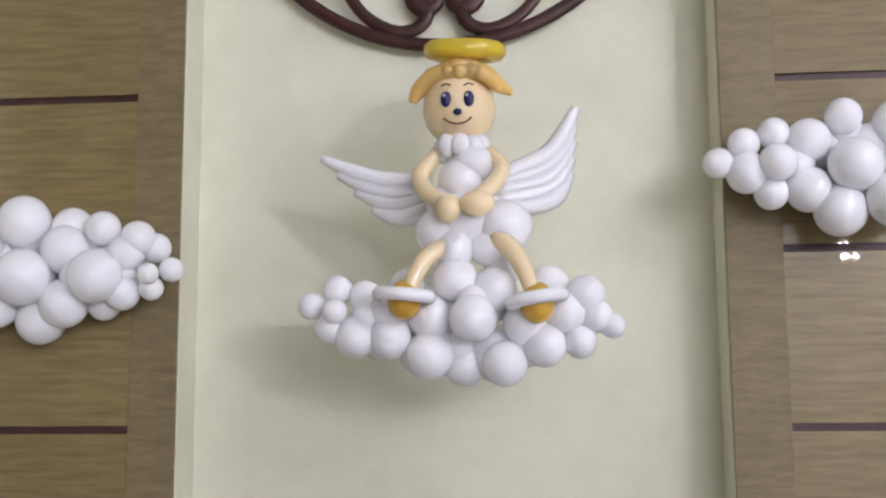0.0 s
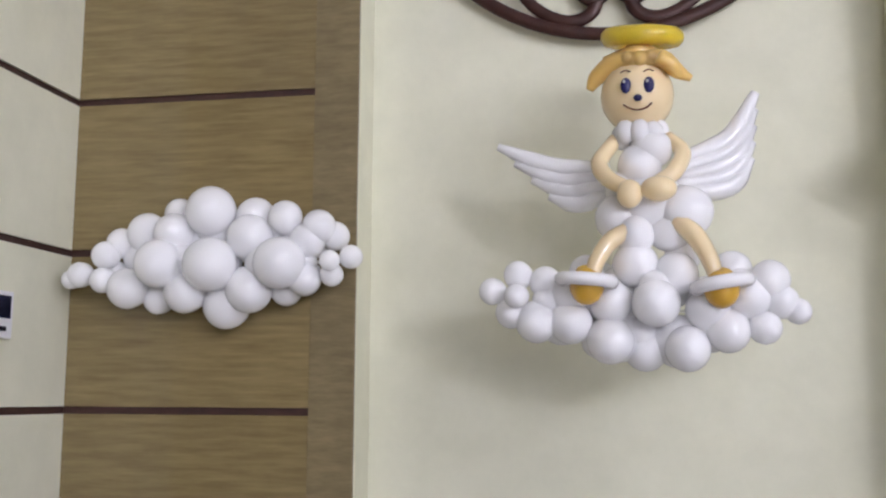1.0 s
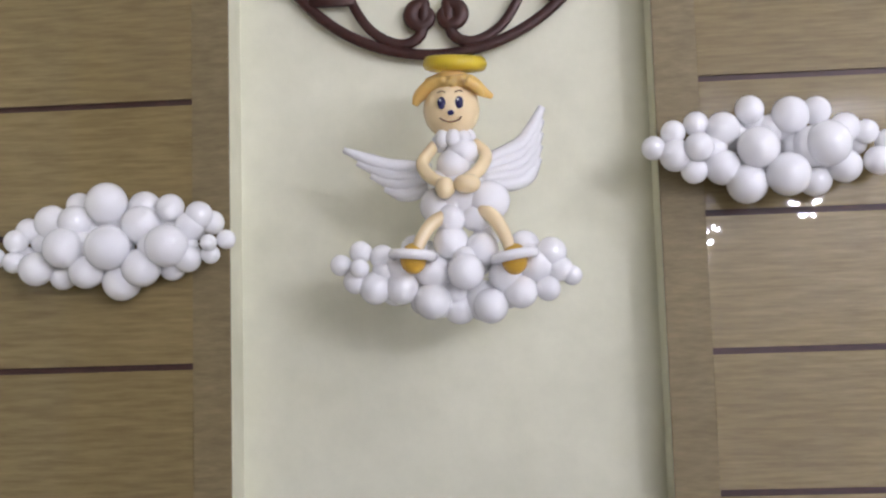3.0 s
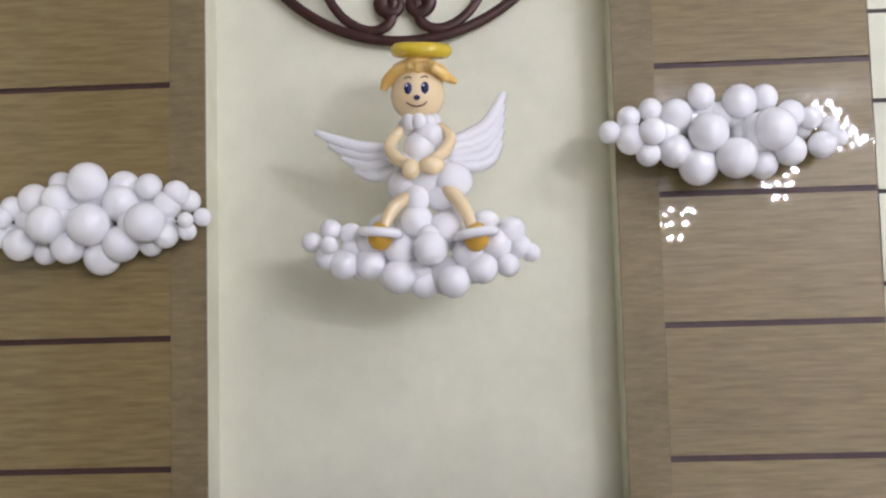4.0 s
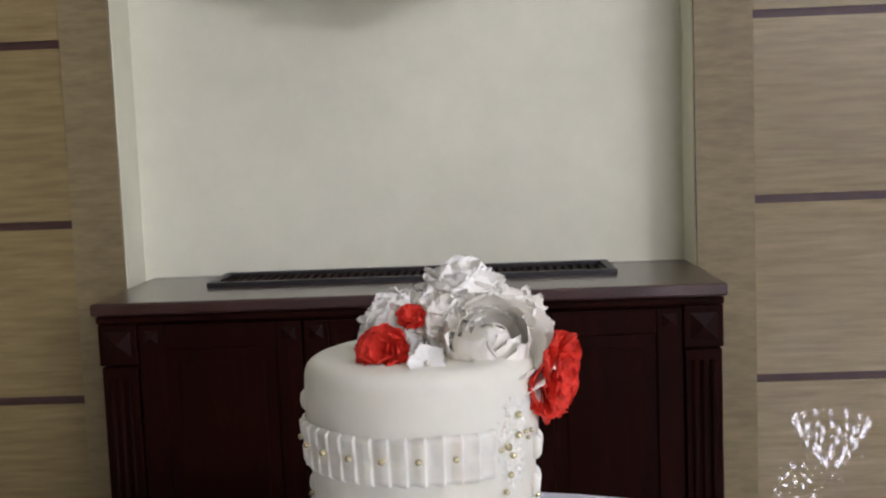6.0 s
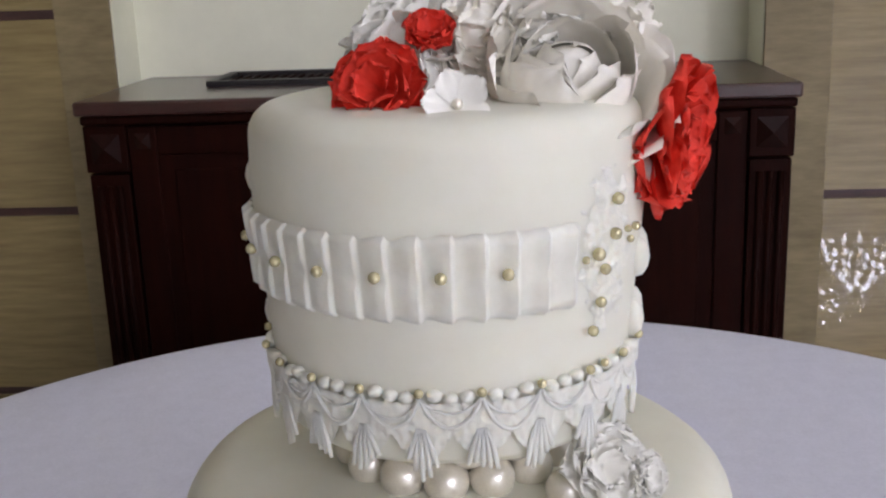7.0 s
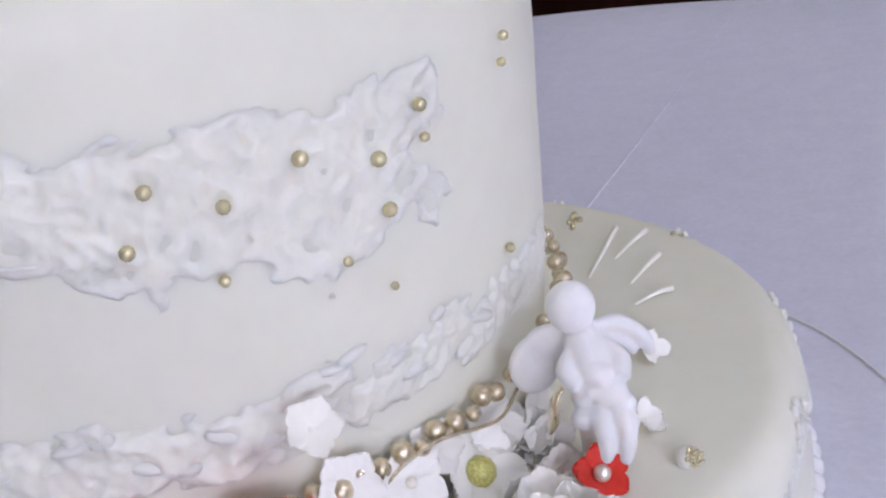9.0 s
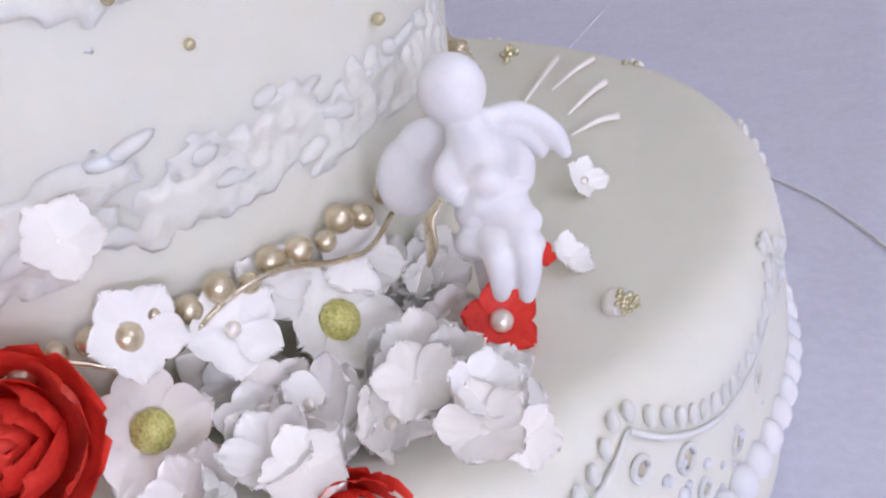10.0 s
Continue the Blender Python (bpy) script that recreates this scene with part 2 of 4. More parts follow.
def tube(bm, pts, radii, mi=0, seg=10, n=6, flat=1.0, up=None):
    """A round or flattened tube of changing radius along a smooth path, closed at its ends."""
    path = smooth_path(pts, n) if n else [Vector(p) for p in pts]
    k = len(path)
    rs = [float(np.interp(i / (k - 1), np.linspace(0, 1, len(radii)), radii)) for i in range(k)] if isinstance(radii, (list, tuple)) else [radii] * k
    rings = []
    prev = Vector(up) if up else None
    for i, c in enumerate(path):
        d = (path[min(i + 1, k - 1)] - path[max(i - 1, 0)]).normalized()
        if prev is None:
            prev = d.orthogonal()
        s = (prev - d * prev.dot(d)).normalized()
        prev = s if not up else Vector(up)
        o = d.cross(s)
        rings.append([bm.verts.new(c + (s * math.cos(a) * flat + o * math.sin(a)) * rs[i]) for a in [2 * math.pi * j / seg for j in range(seg)]])
    for a, b in zip(rings, rings[1:]):
        for j in range(seg):
            f = bm.faces.new((a[j], a[(j + 1) % seg], b[(j + 1) % seg], b[j]))
            f.material_index = mi
    for ring, flip in ((rings[0], True), (rings[-1], False)):
        f = bm.faces.new(ring[::-1] if flip else ring)
        f.material_index = mi
    return bm


def lathe(bm, profile, seg=96, wobble=None):
    """A turned solid from (radius, z) pairs; wobble(angle, z) changes the radius."""
    rings = []
    for r, z in profile:
        rings.append([bm.verts.new(((r + (wobble(a, z) if wobble and r > 1e-4 else 0)) * math.cos(a), (r + (wobble(a, z) if wobble and r > 1e-4 else 0)) * math.sin(a), z))
                      for a in [2 * math.pi * j / seg for j in range(seg)]])
    for a, b in zip(rings, rings[1:]):
        for j in range(seg):
            bm.faces.new((a[j], a[(j + 1) % seg], b[(j + 1) % seg], b[j]))
    bm.faces.new(rings[0][::-1])
    bm.faces.new(rings[-1])
    return bm


# ---- the setting ----
BACK, NICHE = 3.041, 3.2
LEFT, RIGHT = -1.815, 1.535
NL, NR = -0.906, 0.606
PL, PR = -1.04, 0.757
TOP = 8.6
HW, HE, HS = -9.0, 20.0, -30.0     # the hall's west, east and south walls
GROOVES = [2.537 - 0.4735 * k for k in range(-12, 6)]     # heights of the dark grooves, from above

floor = slab("floor", HW, HE, HS, 3.6, -0.12, 0.0, FLOOR)
tagged(floor, "polished beige stone floor of the hall", "floor", kind="structure")
ceiling = slab("ceiling", HW, HE, HS, 3.6, TOP, TOP + 0.15, CEIL)
tagged(ceiling, "white painted flat ceiling", "ceiling", kind="structure")

wall_north = tagged(slab("wall_north", LEFT - 0.1, RIGHT, NICHE + 0.02, NICHE + 0.2, 0, TOP, WALL),
                    "veneered end wall with dark grooves and a cream niche", "wall", kind="structure")
# dark backing that shows in the grooves, on either side of the niche
for x0, x1 in ((LEFT, NL), (NR, RIGHT)):
    slab("groove_backing", x0, x1, BACK + 0.008, NICHE + 0.02, 0, TOP, GROOVE, wall_north)
# veneered boards between the grooves
edges = sorted(GROOVES)
spans = [(0.0, edges[0] - 0.011)] + [(a + 0.011, b - 0.011) for a, b in zip(edges, edges[1:])] + [(edges[-1] + 0.011, TOP)]
for x0, x1 in ((LEFT, PL), (PR, RIGHT)):
    for z0, z1 in spans:
        slab("wall_panel", x0, x1, BACK, BACK + 0.008, z0, z1, WOOD, wall_north)
for x0, x1 in ((PL, NL), (NR, PR)):
    slab("pilaster_board", x0, x1, BACK - 0.004, BACK + 0.008, 0, TOP, WOOD_EDGE, wall_north, bevel=0.001)
# niche: cream back and side returns
slab("niche_back", NL - 0.01, NR + 0.01, NICHE, NICHE + 0.02, 0, TOP, CREAM, wall_north)
slab("niche_return", NL - 0.012, NL + 0.003, BACK + 0.006, NICHE, 0, TOP, CREAM, wall_north)
slab("niche_return", NR - 0.003, NR + 0.012, BACK + 0.006, NICHE, 0, TOP, CREAM, wall_north)

# side returns with the same grooves
FRONT = 2.30
w = tagged(slab("wall_west", LEFT - 0.12, LEFT, FRONT, NICHE + 0.02, 0, TOP, GROOVE), "cream side wall with dark grooves", "wall", kind="structure")
for z0, z1 in spans:
    slab("wall_panel", LEFT, LEFT + 0.008, FRONT - 0.008, BACK - 0.0005, z0, z1, CREAM, w)
EAST = 2.7
w = tagged(slab("wall_north_east", RIGHT, EAST, BACK + 0.012, NICHE + 0.2, 0, TOP, GROOVE), "cream boarded wall with dark grooves beside the veneer", "wall", kind="structure")
lines = [2.712 - 0.331 * k for k in range(-17, 8)][::-1]
for z0, z1 in [(0.0, lines[0] - 0.008)] + [(p + 0.008, q - 0.008) for p, q in zip(lines, lines[1:])] + [(lines[-1] + 0.008, TOP)]:
    slab("wall_panel", RIGHT + 0.004, EAST, BACK + 0.002, BACK + 0.012, z0, z1, CREAM, w)
tagged(slab("wall_east", EAST, EAST + 0.12, FRONT, NICHE + 0.02, 0, TOP, WALL), "plain cream side wall", "wall", kind="structure")
# the hall beyond, closed all round; unseen west walls are brown to cut bounced light
for nm, x0, x1, y0, y1 in (("wall_front_west", HW, LEFT - 0.12, FRONT, FRONT + 0.15), ("wall_front_east", 2.82, HE, FRONT, FRONT + 0.15),
                           ("wall_hall_west", HW - 0.15, HW, HS, FRONT), ("wall_hall_east", HE, HE + 0.15, HS, FRONT), ("wall_hall_south", HW, HE, HS - 0.15, HS)):
    west = nm.endswith("west")
    tagged(slab(nm, x0, x1, y0, y1, 0, TOP, WOOD_EDGE if west else WALL), "unseen hall wall, made brown to lessen light from the left" if west else "plain cream wall of the hall", "wall", kind="structure")


# ---- chandeliers: some mirrored in the veneer, others added as unseen light ----
def chandelier(x, y, z, r, share, rings, bulb=(0.026, 0.026, 0.034)):
    e = thing("chandelier", "crystal chandelier with tiers of lit bulbs, mirrored in the veneer or added unseen for light", "chandelier", (x, y, z), "chandeliers of the hall")
    bulb_mat = glow("lit_bulb", LAMP_COLOUR, BULB_LIGHT * share)
    bm = bmesh.new()
    tube(bm, [(0, 0, 0.1), (0, 0, 0.5), (0, 0, TOP - z)], 0.015, n=2)
    part("stem", bm, GOLD, e)
    bm = bmesh.new()
    tube(bm, [(0, 0, TOP - z - 0.05), (0, 0, TOP - z - 0.02), (0, 0, TOP - z)], [0.05, 0.1, 0.1], n=2)
    part("ceiling_rose", bm, GOLD, e)
    first = None
    for k, (q0, n, zz) in enumerate(rings):
        rr = r * q0
        bm = bmesh.new()
        pts = [(rr * math.cos(a), rr * math.sin(a), zz - 0.05) for a in np.linspace(0, 2 * math.pi, 33)]
        tube(bm, pts, 0.012, n=0, seg=6)
        for q in range(4):
            a = q * math.pi / 2
            tube(bm, [(0, 0, zz + 0.08), (rr * 0.5 * math.cos(a), rr * 0.5 * math.sin(a), zz - 0.02), (rr * math.cos(a), rr * math.sin(a), zz - 0.05)], 0.008, seg=6)
        part("ring", bm, GOLD, e)
        for j in range(n):
            a = 2 * math.pi * (j + 0.5 * (k % 2)) / n
            m = Matrix.Translation((rr * math.cos(a), rr * math.sin(a), zz))
            if first is None:
                bm = bmesh.new()
                ball(bm, (0, 0, 0), bulb, sub=2)
                first = part("bulb", bm, bulb_mat, e)
                first.matrix_basis = m
            else:
                again(first, m)
    return e


for row in CHANDELIERS:
    chandelier(*row)


# ---- round iron ornament ----
def iron_ornament():
    cx, cz, R, y = -0.16, 3.358, 0.655, 3.160
    e = thing("iron_ornament", "round brown wrought-iron ornament with scrolls on the cream wall", "wall ornament", (cx, y, cz))
    bm = bmesh.new()
    ring = [(R * math.cos(a), 0, R * math.sin(a)) for a in np.linspace(0, 2 * math.pi, 97)]
    tube(bm, ring, 0.021, n=0, seg=8, up=(0, 1, 0), flat=0.6)
    part("ring", bm, IRON, e)
    for q in range(4):
        turn = Matrix.Rotation(q * math.pi / 2, 4, "Y")
        for s in (-1, 1):
            bm = bmesh.new()
            sp = []
            for k in range(26):
                a = math.radians(100 - k * 24)
                rr = 0.045 - 0.0012 * k if k < 16 else 0.026
                if k < 16:
                    sp.append((s * (0.052 + rr * math.cos(a + math.pi / 2 * 0)), 0, -R + 0.15 + rr * math.sin(a)))
            sp = sp[::-1]
            sp += [(s * 0.06, 0, -R + 0.075), (s * 0.14, 0, -R + 0.045), (s * 0.24, 0, -R + 0.10), (s * 0.31, 0, -R + 0.21), (s * 0.33, 0, -R + 0.31), (s * 0.27, 0, -R + 0.36), (s * 0.21, 0, -R + 0.31)]
            tube(bm, sp, [0.012, 0.02, 0.028, 0.03, 0.024, 0.018, 0.016], n=4, seg=8, up=(0, 1, 0), flat=0.45)
            bm.transform(turn)
            part("scroll", bm, IRON, e)
        bm = bmesh.new()
        box(bm, -0.47, -0.30, -0.012, 0.012, -R + 0.20, -R + 0.245, 0.004)
        bm.transform(turn)
        part("cross_bar", bm, IRON, e)
    bm = bmesh.new()
    for q in range(4):
        a = q * math.pi / 2 + 0.5
        tube(bm, [(R * math.cos(a), 0.0, R * math.sin(a)), (R * math.cos(a), 0.036, R * math.sin(a))], 0.01, n=1, seg=8)
    part("wall_pin", bm, IRON, e)
    return e


iron_ornament()


# ---- cabinet below the niche ----
def cabinet():
    x0, x1, y0, y1, zt = -0.862, 0.593, 2.70, 3.196, 0.949
    e = thing("radiator_cabinet", "dark polished mahogany cabinet with a vent grille in its top", "cabinet", ((x0 + x1) / 2, y0, 0))
    off = Matrix.Translation((-(x0 + x1) / 2, -y0, 0))

    def put(name, bm, m, parent=e, label="", smooth=False):
        bm.transform(off)
        return part(name, bm, m, parent, label, smooth)

    # top with the hole for the grille
    gx0, gx1, gy0, gy1 = -0.66, 0.385, 2.925, 3.155
    bm = bmesh.new()
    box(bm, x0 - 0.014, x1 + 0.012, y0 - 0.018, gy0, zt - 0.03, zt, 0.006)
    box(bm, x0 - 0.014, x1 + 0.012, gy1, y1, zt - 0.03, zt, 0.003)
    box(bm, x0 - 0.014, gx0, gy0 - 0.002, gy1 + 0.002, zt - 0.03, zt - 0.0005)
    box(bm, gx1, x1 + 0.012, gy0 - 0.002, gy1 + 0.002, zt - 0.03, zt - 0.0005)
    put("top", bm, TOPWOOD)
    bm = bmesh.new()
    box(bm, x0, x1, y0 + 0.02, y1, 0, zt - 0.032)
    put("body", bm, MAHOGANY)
    # moulding under the top
    bm = bmesh.new()
    box(bm, x0 - 0.006, x1 + 0.005, y0 - 0.008, y0 + 0.02, zt - 0.05, zt - 0.032, 0.005)
    put("moulding", bm, MAHOGANY)
    # grille
    bm = bmesh.new()
    for a, b, c, d in ((gx0, gx1, gy0, gy0 + 0.022), (gx0, gx1, gy1 - 0.022, gy1), (gx0, gx0 + 0.022, gy0 + 0.02, gy1 - 0.02), (gx1 - 0.022, gx1, gy0 + 0.02, gy1 - 0.02)):
        box(bm, a, b, c, d, zt - 0.02, zt + 0.012, 0.002)
    grille = put("grille_frame", bm, BLACK, label="black metal vent frame")
    n = 46
    for k in range(n):
        x = gx0 + 0.03 + (gx1 - gx0 - 0.06) * k / (n - 1)
        bm = bmesh.new()
        box(bm, x - 0.005, x + 0.005, gy0 + 0.02, gy1 - 0.02, zt - 0.015, zt + 0.004)
        put("slat", bm, MAHOGANY, grille)
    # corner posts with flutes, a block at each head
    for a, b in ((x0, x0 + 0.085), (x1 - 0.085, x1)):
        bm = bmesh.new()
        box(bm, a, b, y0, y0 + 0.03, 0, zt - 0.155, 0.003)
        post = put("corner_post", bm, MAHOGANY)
        for q in range(3):
            bm = bmesh.new()
            xc = a + 0.0215 + q * 0.021
            tube(bm, [(xc, y0 - 0.001, 0.12), (xc, y0 - 0.001, 0.4), (xc, y0 - 0.001, zt - 0.18)], 0.0075, n=1, seg=8)
            put("reed", bm, MAHOGANY, post, smooth=True)
        bm = bmesh.new()
        box(bm, a - 0.003, b + 0.003, y0 - 0.004, y0 + 0.03, zt - 0.15, zt - 0.052, 0.003)
        block = put("post_block", bm, MAHOGANY)
        pyramid(block, (a + b) / 2, y0 - 0.004, zt - 0.10, 0.034, 0.012, off)
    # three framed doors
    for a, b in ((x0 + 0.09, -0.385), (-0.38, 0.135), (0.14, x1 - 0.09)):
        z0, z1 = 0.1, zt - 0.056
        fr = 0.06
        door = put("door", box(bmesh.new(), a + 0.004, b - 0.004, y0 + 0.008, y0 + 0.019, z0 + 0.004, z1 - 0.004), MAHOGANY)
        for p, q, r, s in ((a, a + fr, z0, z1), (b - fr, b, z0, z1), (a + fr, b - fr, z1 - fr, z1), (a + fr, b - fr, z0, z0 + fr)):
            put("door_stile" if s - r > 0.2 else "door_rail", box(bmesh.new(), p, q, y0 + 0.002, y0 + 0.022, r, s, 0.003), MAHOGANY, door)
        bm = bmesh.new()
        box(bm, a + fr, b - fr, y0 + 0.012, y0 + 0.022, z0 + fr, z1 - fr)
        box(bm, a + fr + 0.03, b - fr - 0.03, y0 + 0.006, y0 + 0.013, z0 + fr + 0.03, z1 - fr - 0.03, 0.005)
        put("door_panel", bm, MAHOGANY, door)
        for xc in (a + fr / 2, b - fr / 2):
            pyramid(door, xc, y0 + 0.002, z1 - fr / 2, 0.019, 0.008, off)
    bm = bmesh.new()
    box(bm, x0 - 0.004, x1 + 0.004, y0 - 0.006, y0 + 0.02, 0, 0.09, 0.004)
    put("plinth", bm, MAHOGANY)
    return e


def pyramid(parent, x, y, z, s, d, off):
    bm = bmesh.new()
    base = [bm.verts.new((x + u * s, y + 0.001, z + w * s)) for u, w in ((-1, -1), (1, -1), (1, 1), (-1, 1))]
    tip = bm.verts.new((x, y - d, z))
    for i in range(4):
        bm.faces.new((base[i], base[(i + 1) % 4], tip))
    bm.faces.new(base[::-1])
    bm.transform(off)
    part("diamond_point", bm, DIAMOND, parent, smooth=False)


cabinet()


# ---- wall control on the side wall ----
def wall_control():
    e = thing("wall_control", "small white wall control with a dark display on the side wall", "thermostat", (LEFT + 0.008, 2.665, 1.84))
    part("housing", box(bmesh.new(), 0, 0.018, -0.09, 0.06, -0.055, 0.075, 0.004), PLASTIC, e, smooth=False)
    part("display", box(bmesh.new(), 0.016, 0.0195, -0.075, 0.047, 0.0, 0.062, 0.001), SCREEN, e, "dark blue display", smooth=False)
    part("button", box(bmesh.new(), 0.016, 0.0195, -0.06, 0.03, -0.035, -0.022, 0.001), SCREEN, e, smooth=False)


wall_control()


# ---- balloon clouds ----
def balloon_mesh():
    """A latex balloon of radius one with its neck and knot."""
    bm = bmesh.new()
    prof = [(0.0, -1.16), (0.07, -1.17), (0.085, -1.13), (0.05, -1.10), (0.045, -1.07), (0.10, -1.03)]
    for k in range(3, 25):
        a = -math.pi / 2 + math.pi * k / 24
        prof.append((max(math.cos(a), 0.0) * (1.0 if a > 0 else 0.97), math.sin(a)))
    prof[-1] = (0.002, 1.0)
    prof[0] = (0.002, -1.16)
    lathe(bm, prof, 24)
    me = bpy.data.meshes.new("balloon")
    bm.to_mesh(me)
    bm.free()
    me.materials.append(BALLOON)
    me.shade_smooth()
    return me


LATEX = balloon_mesh()


def cloud(label, base, rows, seed, girth=1.1):
    e = thing("balloon_cloud", label, "balloon cloud", base, "balloon clouds on the wall")
    rng = random.Random(seed)
    for x, y, z, r in rows:
        o = new("balloon", LATEX)
        o.parent = e
        d = Vector((base[0] - x + rng.uniform(-0.1, 0.1), 0.45 + rng.uniform(0, 0.3), base[2] - z + rng.uniform(-0.1, 0.1))).normalized()
        o.matrix_basis = Matrix.Translation((x - base[0], y - base[1], z - base[2])) @ (-d).to_track_quat("Z", "Y").to_matrix().to_4x4() @ Matrix.Diagonal((r * girth, r * girth, r * girth * 1.04, 1))
    # the balloons behind, against the wall
    for x, y, z, r in rows[::2]:
        o = new("balloon", LATEX)
        o.parent = e
        f = 0.78
        o.matrix_basis = Matrix.Translation(((x - base[0]) * f, y - base[1] + 0.045, (z - base[2]) * f)) @ pose(0, 0, 0, 100, 0, rng.uniform(-40, 40)) @ Matrix.Diagonal((r * 1.05, r * 1.05, r * 1.05, 1))
    bm = bmesh.new()
    tube(bm, [(x - base[0], 0.05, z - base[2]) for x, z in ((base[0] - 0.3, base[2]), (base[0], base[2] + 0.01), (base[0] + 0.3, base[2]))], 0.004, seg=6)
    part("tie_line", bm, STRING, e)
    return e


cloud("cloud of white latex balloons on the veneered wall beside the angel", (-1.29, 2.985, 2.02), [
    (-1.309, 2.93, 2.16, 0.068), (-1.188, 2.97, 2.147, 0.053), (-1.084, 2.93, 2.137, 0.045), (-0.985, 2.93, 2.108, 0.045), (-0.949, 2.97, 2.086, 0.039),
    (-1.188, 2.93, 2.082, 0.062), (-1.419, 2.93, 2.098, 0.055), (-1.52, 2.97, 2.107, 0.056), (-1.29, 2.89, 2.001, 0.072), (-1.187, 2.93, 1.934, 0.062),
    (-1.379, 2.93, 1.929, 0.057), (-1.268, 2.97, 1.892, 0.063), (-1.444, 2.89, 2.007, 0.065), (-1.558, 2.93, 1.942, 0.055), (-1.632, 2.93, 2.04, 0.038),
    (-1.638, 2.93, 1.967, 0.035), (-1.085, 2.89, 2.002, 0.068), (-1.025, 2.93, 1.961, 0.045), (-0.94, 2.89, 2.007, 0.027), (-0.89, 2.93, 2.021, 0.031),
    (-1.018, 2.93, 2.069, 0.048), (-1.09, 2.97, 1.934, 0.042), (-0.945, 2.93, 1.972, 0.031), (-1.479, 2.97, 1.914, 0.042), (-1.603, 2.97, 2.08, 0.042),
    (-1.422, 2.97, 2.163, 0.042), (-1.71, 2.93, 1.984, 0.035), (-1.74, 2.93, 1.97, 0.026),
], 1)
cloud("cloud of white latex balloons overlapping the edge of the niche", (0.97, 2.985, 2.26), [
    (0.578, 2.93, 2.276, 0.038), (0.645, 2.93, 2.326, 0.039), (0.652, 2.93, 2.249, 0.052), (0.722, 2.93, 2.352, 0.039), (0.722, 2.89, 2.267, 0.046),
    (0.71, 2.93, 2.195, 0.042), (0.81, 2.93, 2.33, 0.054), (0.804, 2.93, 2.201, 0.056), (0.901, 2.93, 2.393, 0.045), (0.915, 2.89, 2.256, 0.065),
    (0.881, 2.93, 2.146, 0.064), (1.007, 2.89, 2.163, 0.067), (1.035, 2.93, 2.369, 0.058), (1.12, 2.93, 2.38, 0.045), (1.141, 2.89, 2.262, 0.07),
    (1.113, 2.97, 2.154, 0.052), (1.202, 2.93, 2.191, 0.052), (1.209, 2.93, 2.319, 0.047), (1.278, 2.93, 2.303, 0.038), (1.314, 2.93, 2.206, 0.045),
    (1.341, 2.93, 2.272, 0.033), (1.375, 2.93, 2.228, 0.028), (1.067, 2.97, 2.261, 0.057), (0.977, 2.97, 2.332, 0.047),
], 2)
cloud("cloud of white latex balloons on which the balloon angel sits", (-0.08, 2.86, 1.85), [
    (-0.169, 2.75, 1.776, 0.067), (-0.084, 2.80, 1.755, 0.062), (0.015, 2.75, 1.755, 0.064), (-0.058, 2.70, 1.862, 0.066), (0.113, 2.75, 1.798, 0.061),
    (0.164, 2.75, 1.879, 0.061), (-0.166, 2.75, 1.870, 0.062), (-0.266, 2.75, 1.821, 0.062), (-0.350, 2.75, 1.824, 0.061), (-0.414, 2.75, 1.847, 0.046),
    (-0.396, 2.70, 1.884, 0.035), (-0.462, 2.75, 1.901, 0.039), (-0.397, 2.75, 1.941, 0.041), (-0.328, 2.75, 1.922, 0.046), (-0.264, 2.75, 1.894, 0.061),
    (0.066, 2.75, 1.851, 0.062), (0.213, 2.75, 1.919, 0.056), (0.241, 2.75, 1.866, 0.046), (0.277, 2.75, 1.844, 0.036), (0.199, 2.75, 1.805, 0.046),
    (-0.008, 2.75, 1.937, 0.062), (-0.105, 2.75, 1.962, 0.064), (-0.227, 2.80, 1.950, 0.052), (0.129, 2.80, 1.948, 0.057), (-0.10, 2.78, 1.80, 0.05),
    (-0.20, 2.78, 1.775, 0.048), (0.09, 2.78, 1.80, 0.05), (-0.30, 2.79, 1.865, 0.045), (-0.06, 2.72, 1.905, 0.045), (0.06, 2.78, 1.89, 0.05),
    (0.14, 2.77, 1.915, 0.045), (0.01, 2.79, 1.985, 0.05), (-0.15, 2.79, 1.92, 0.05),
], 3, 0.9)


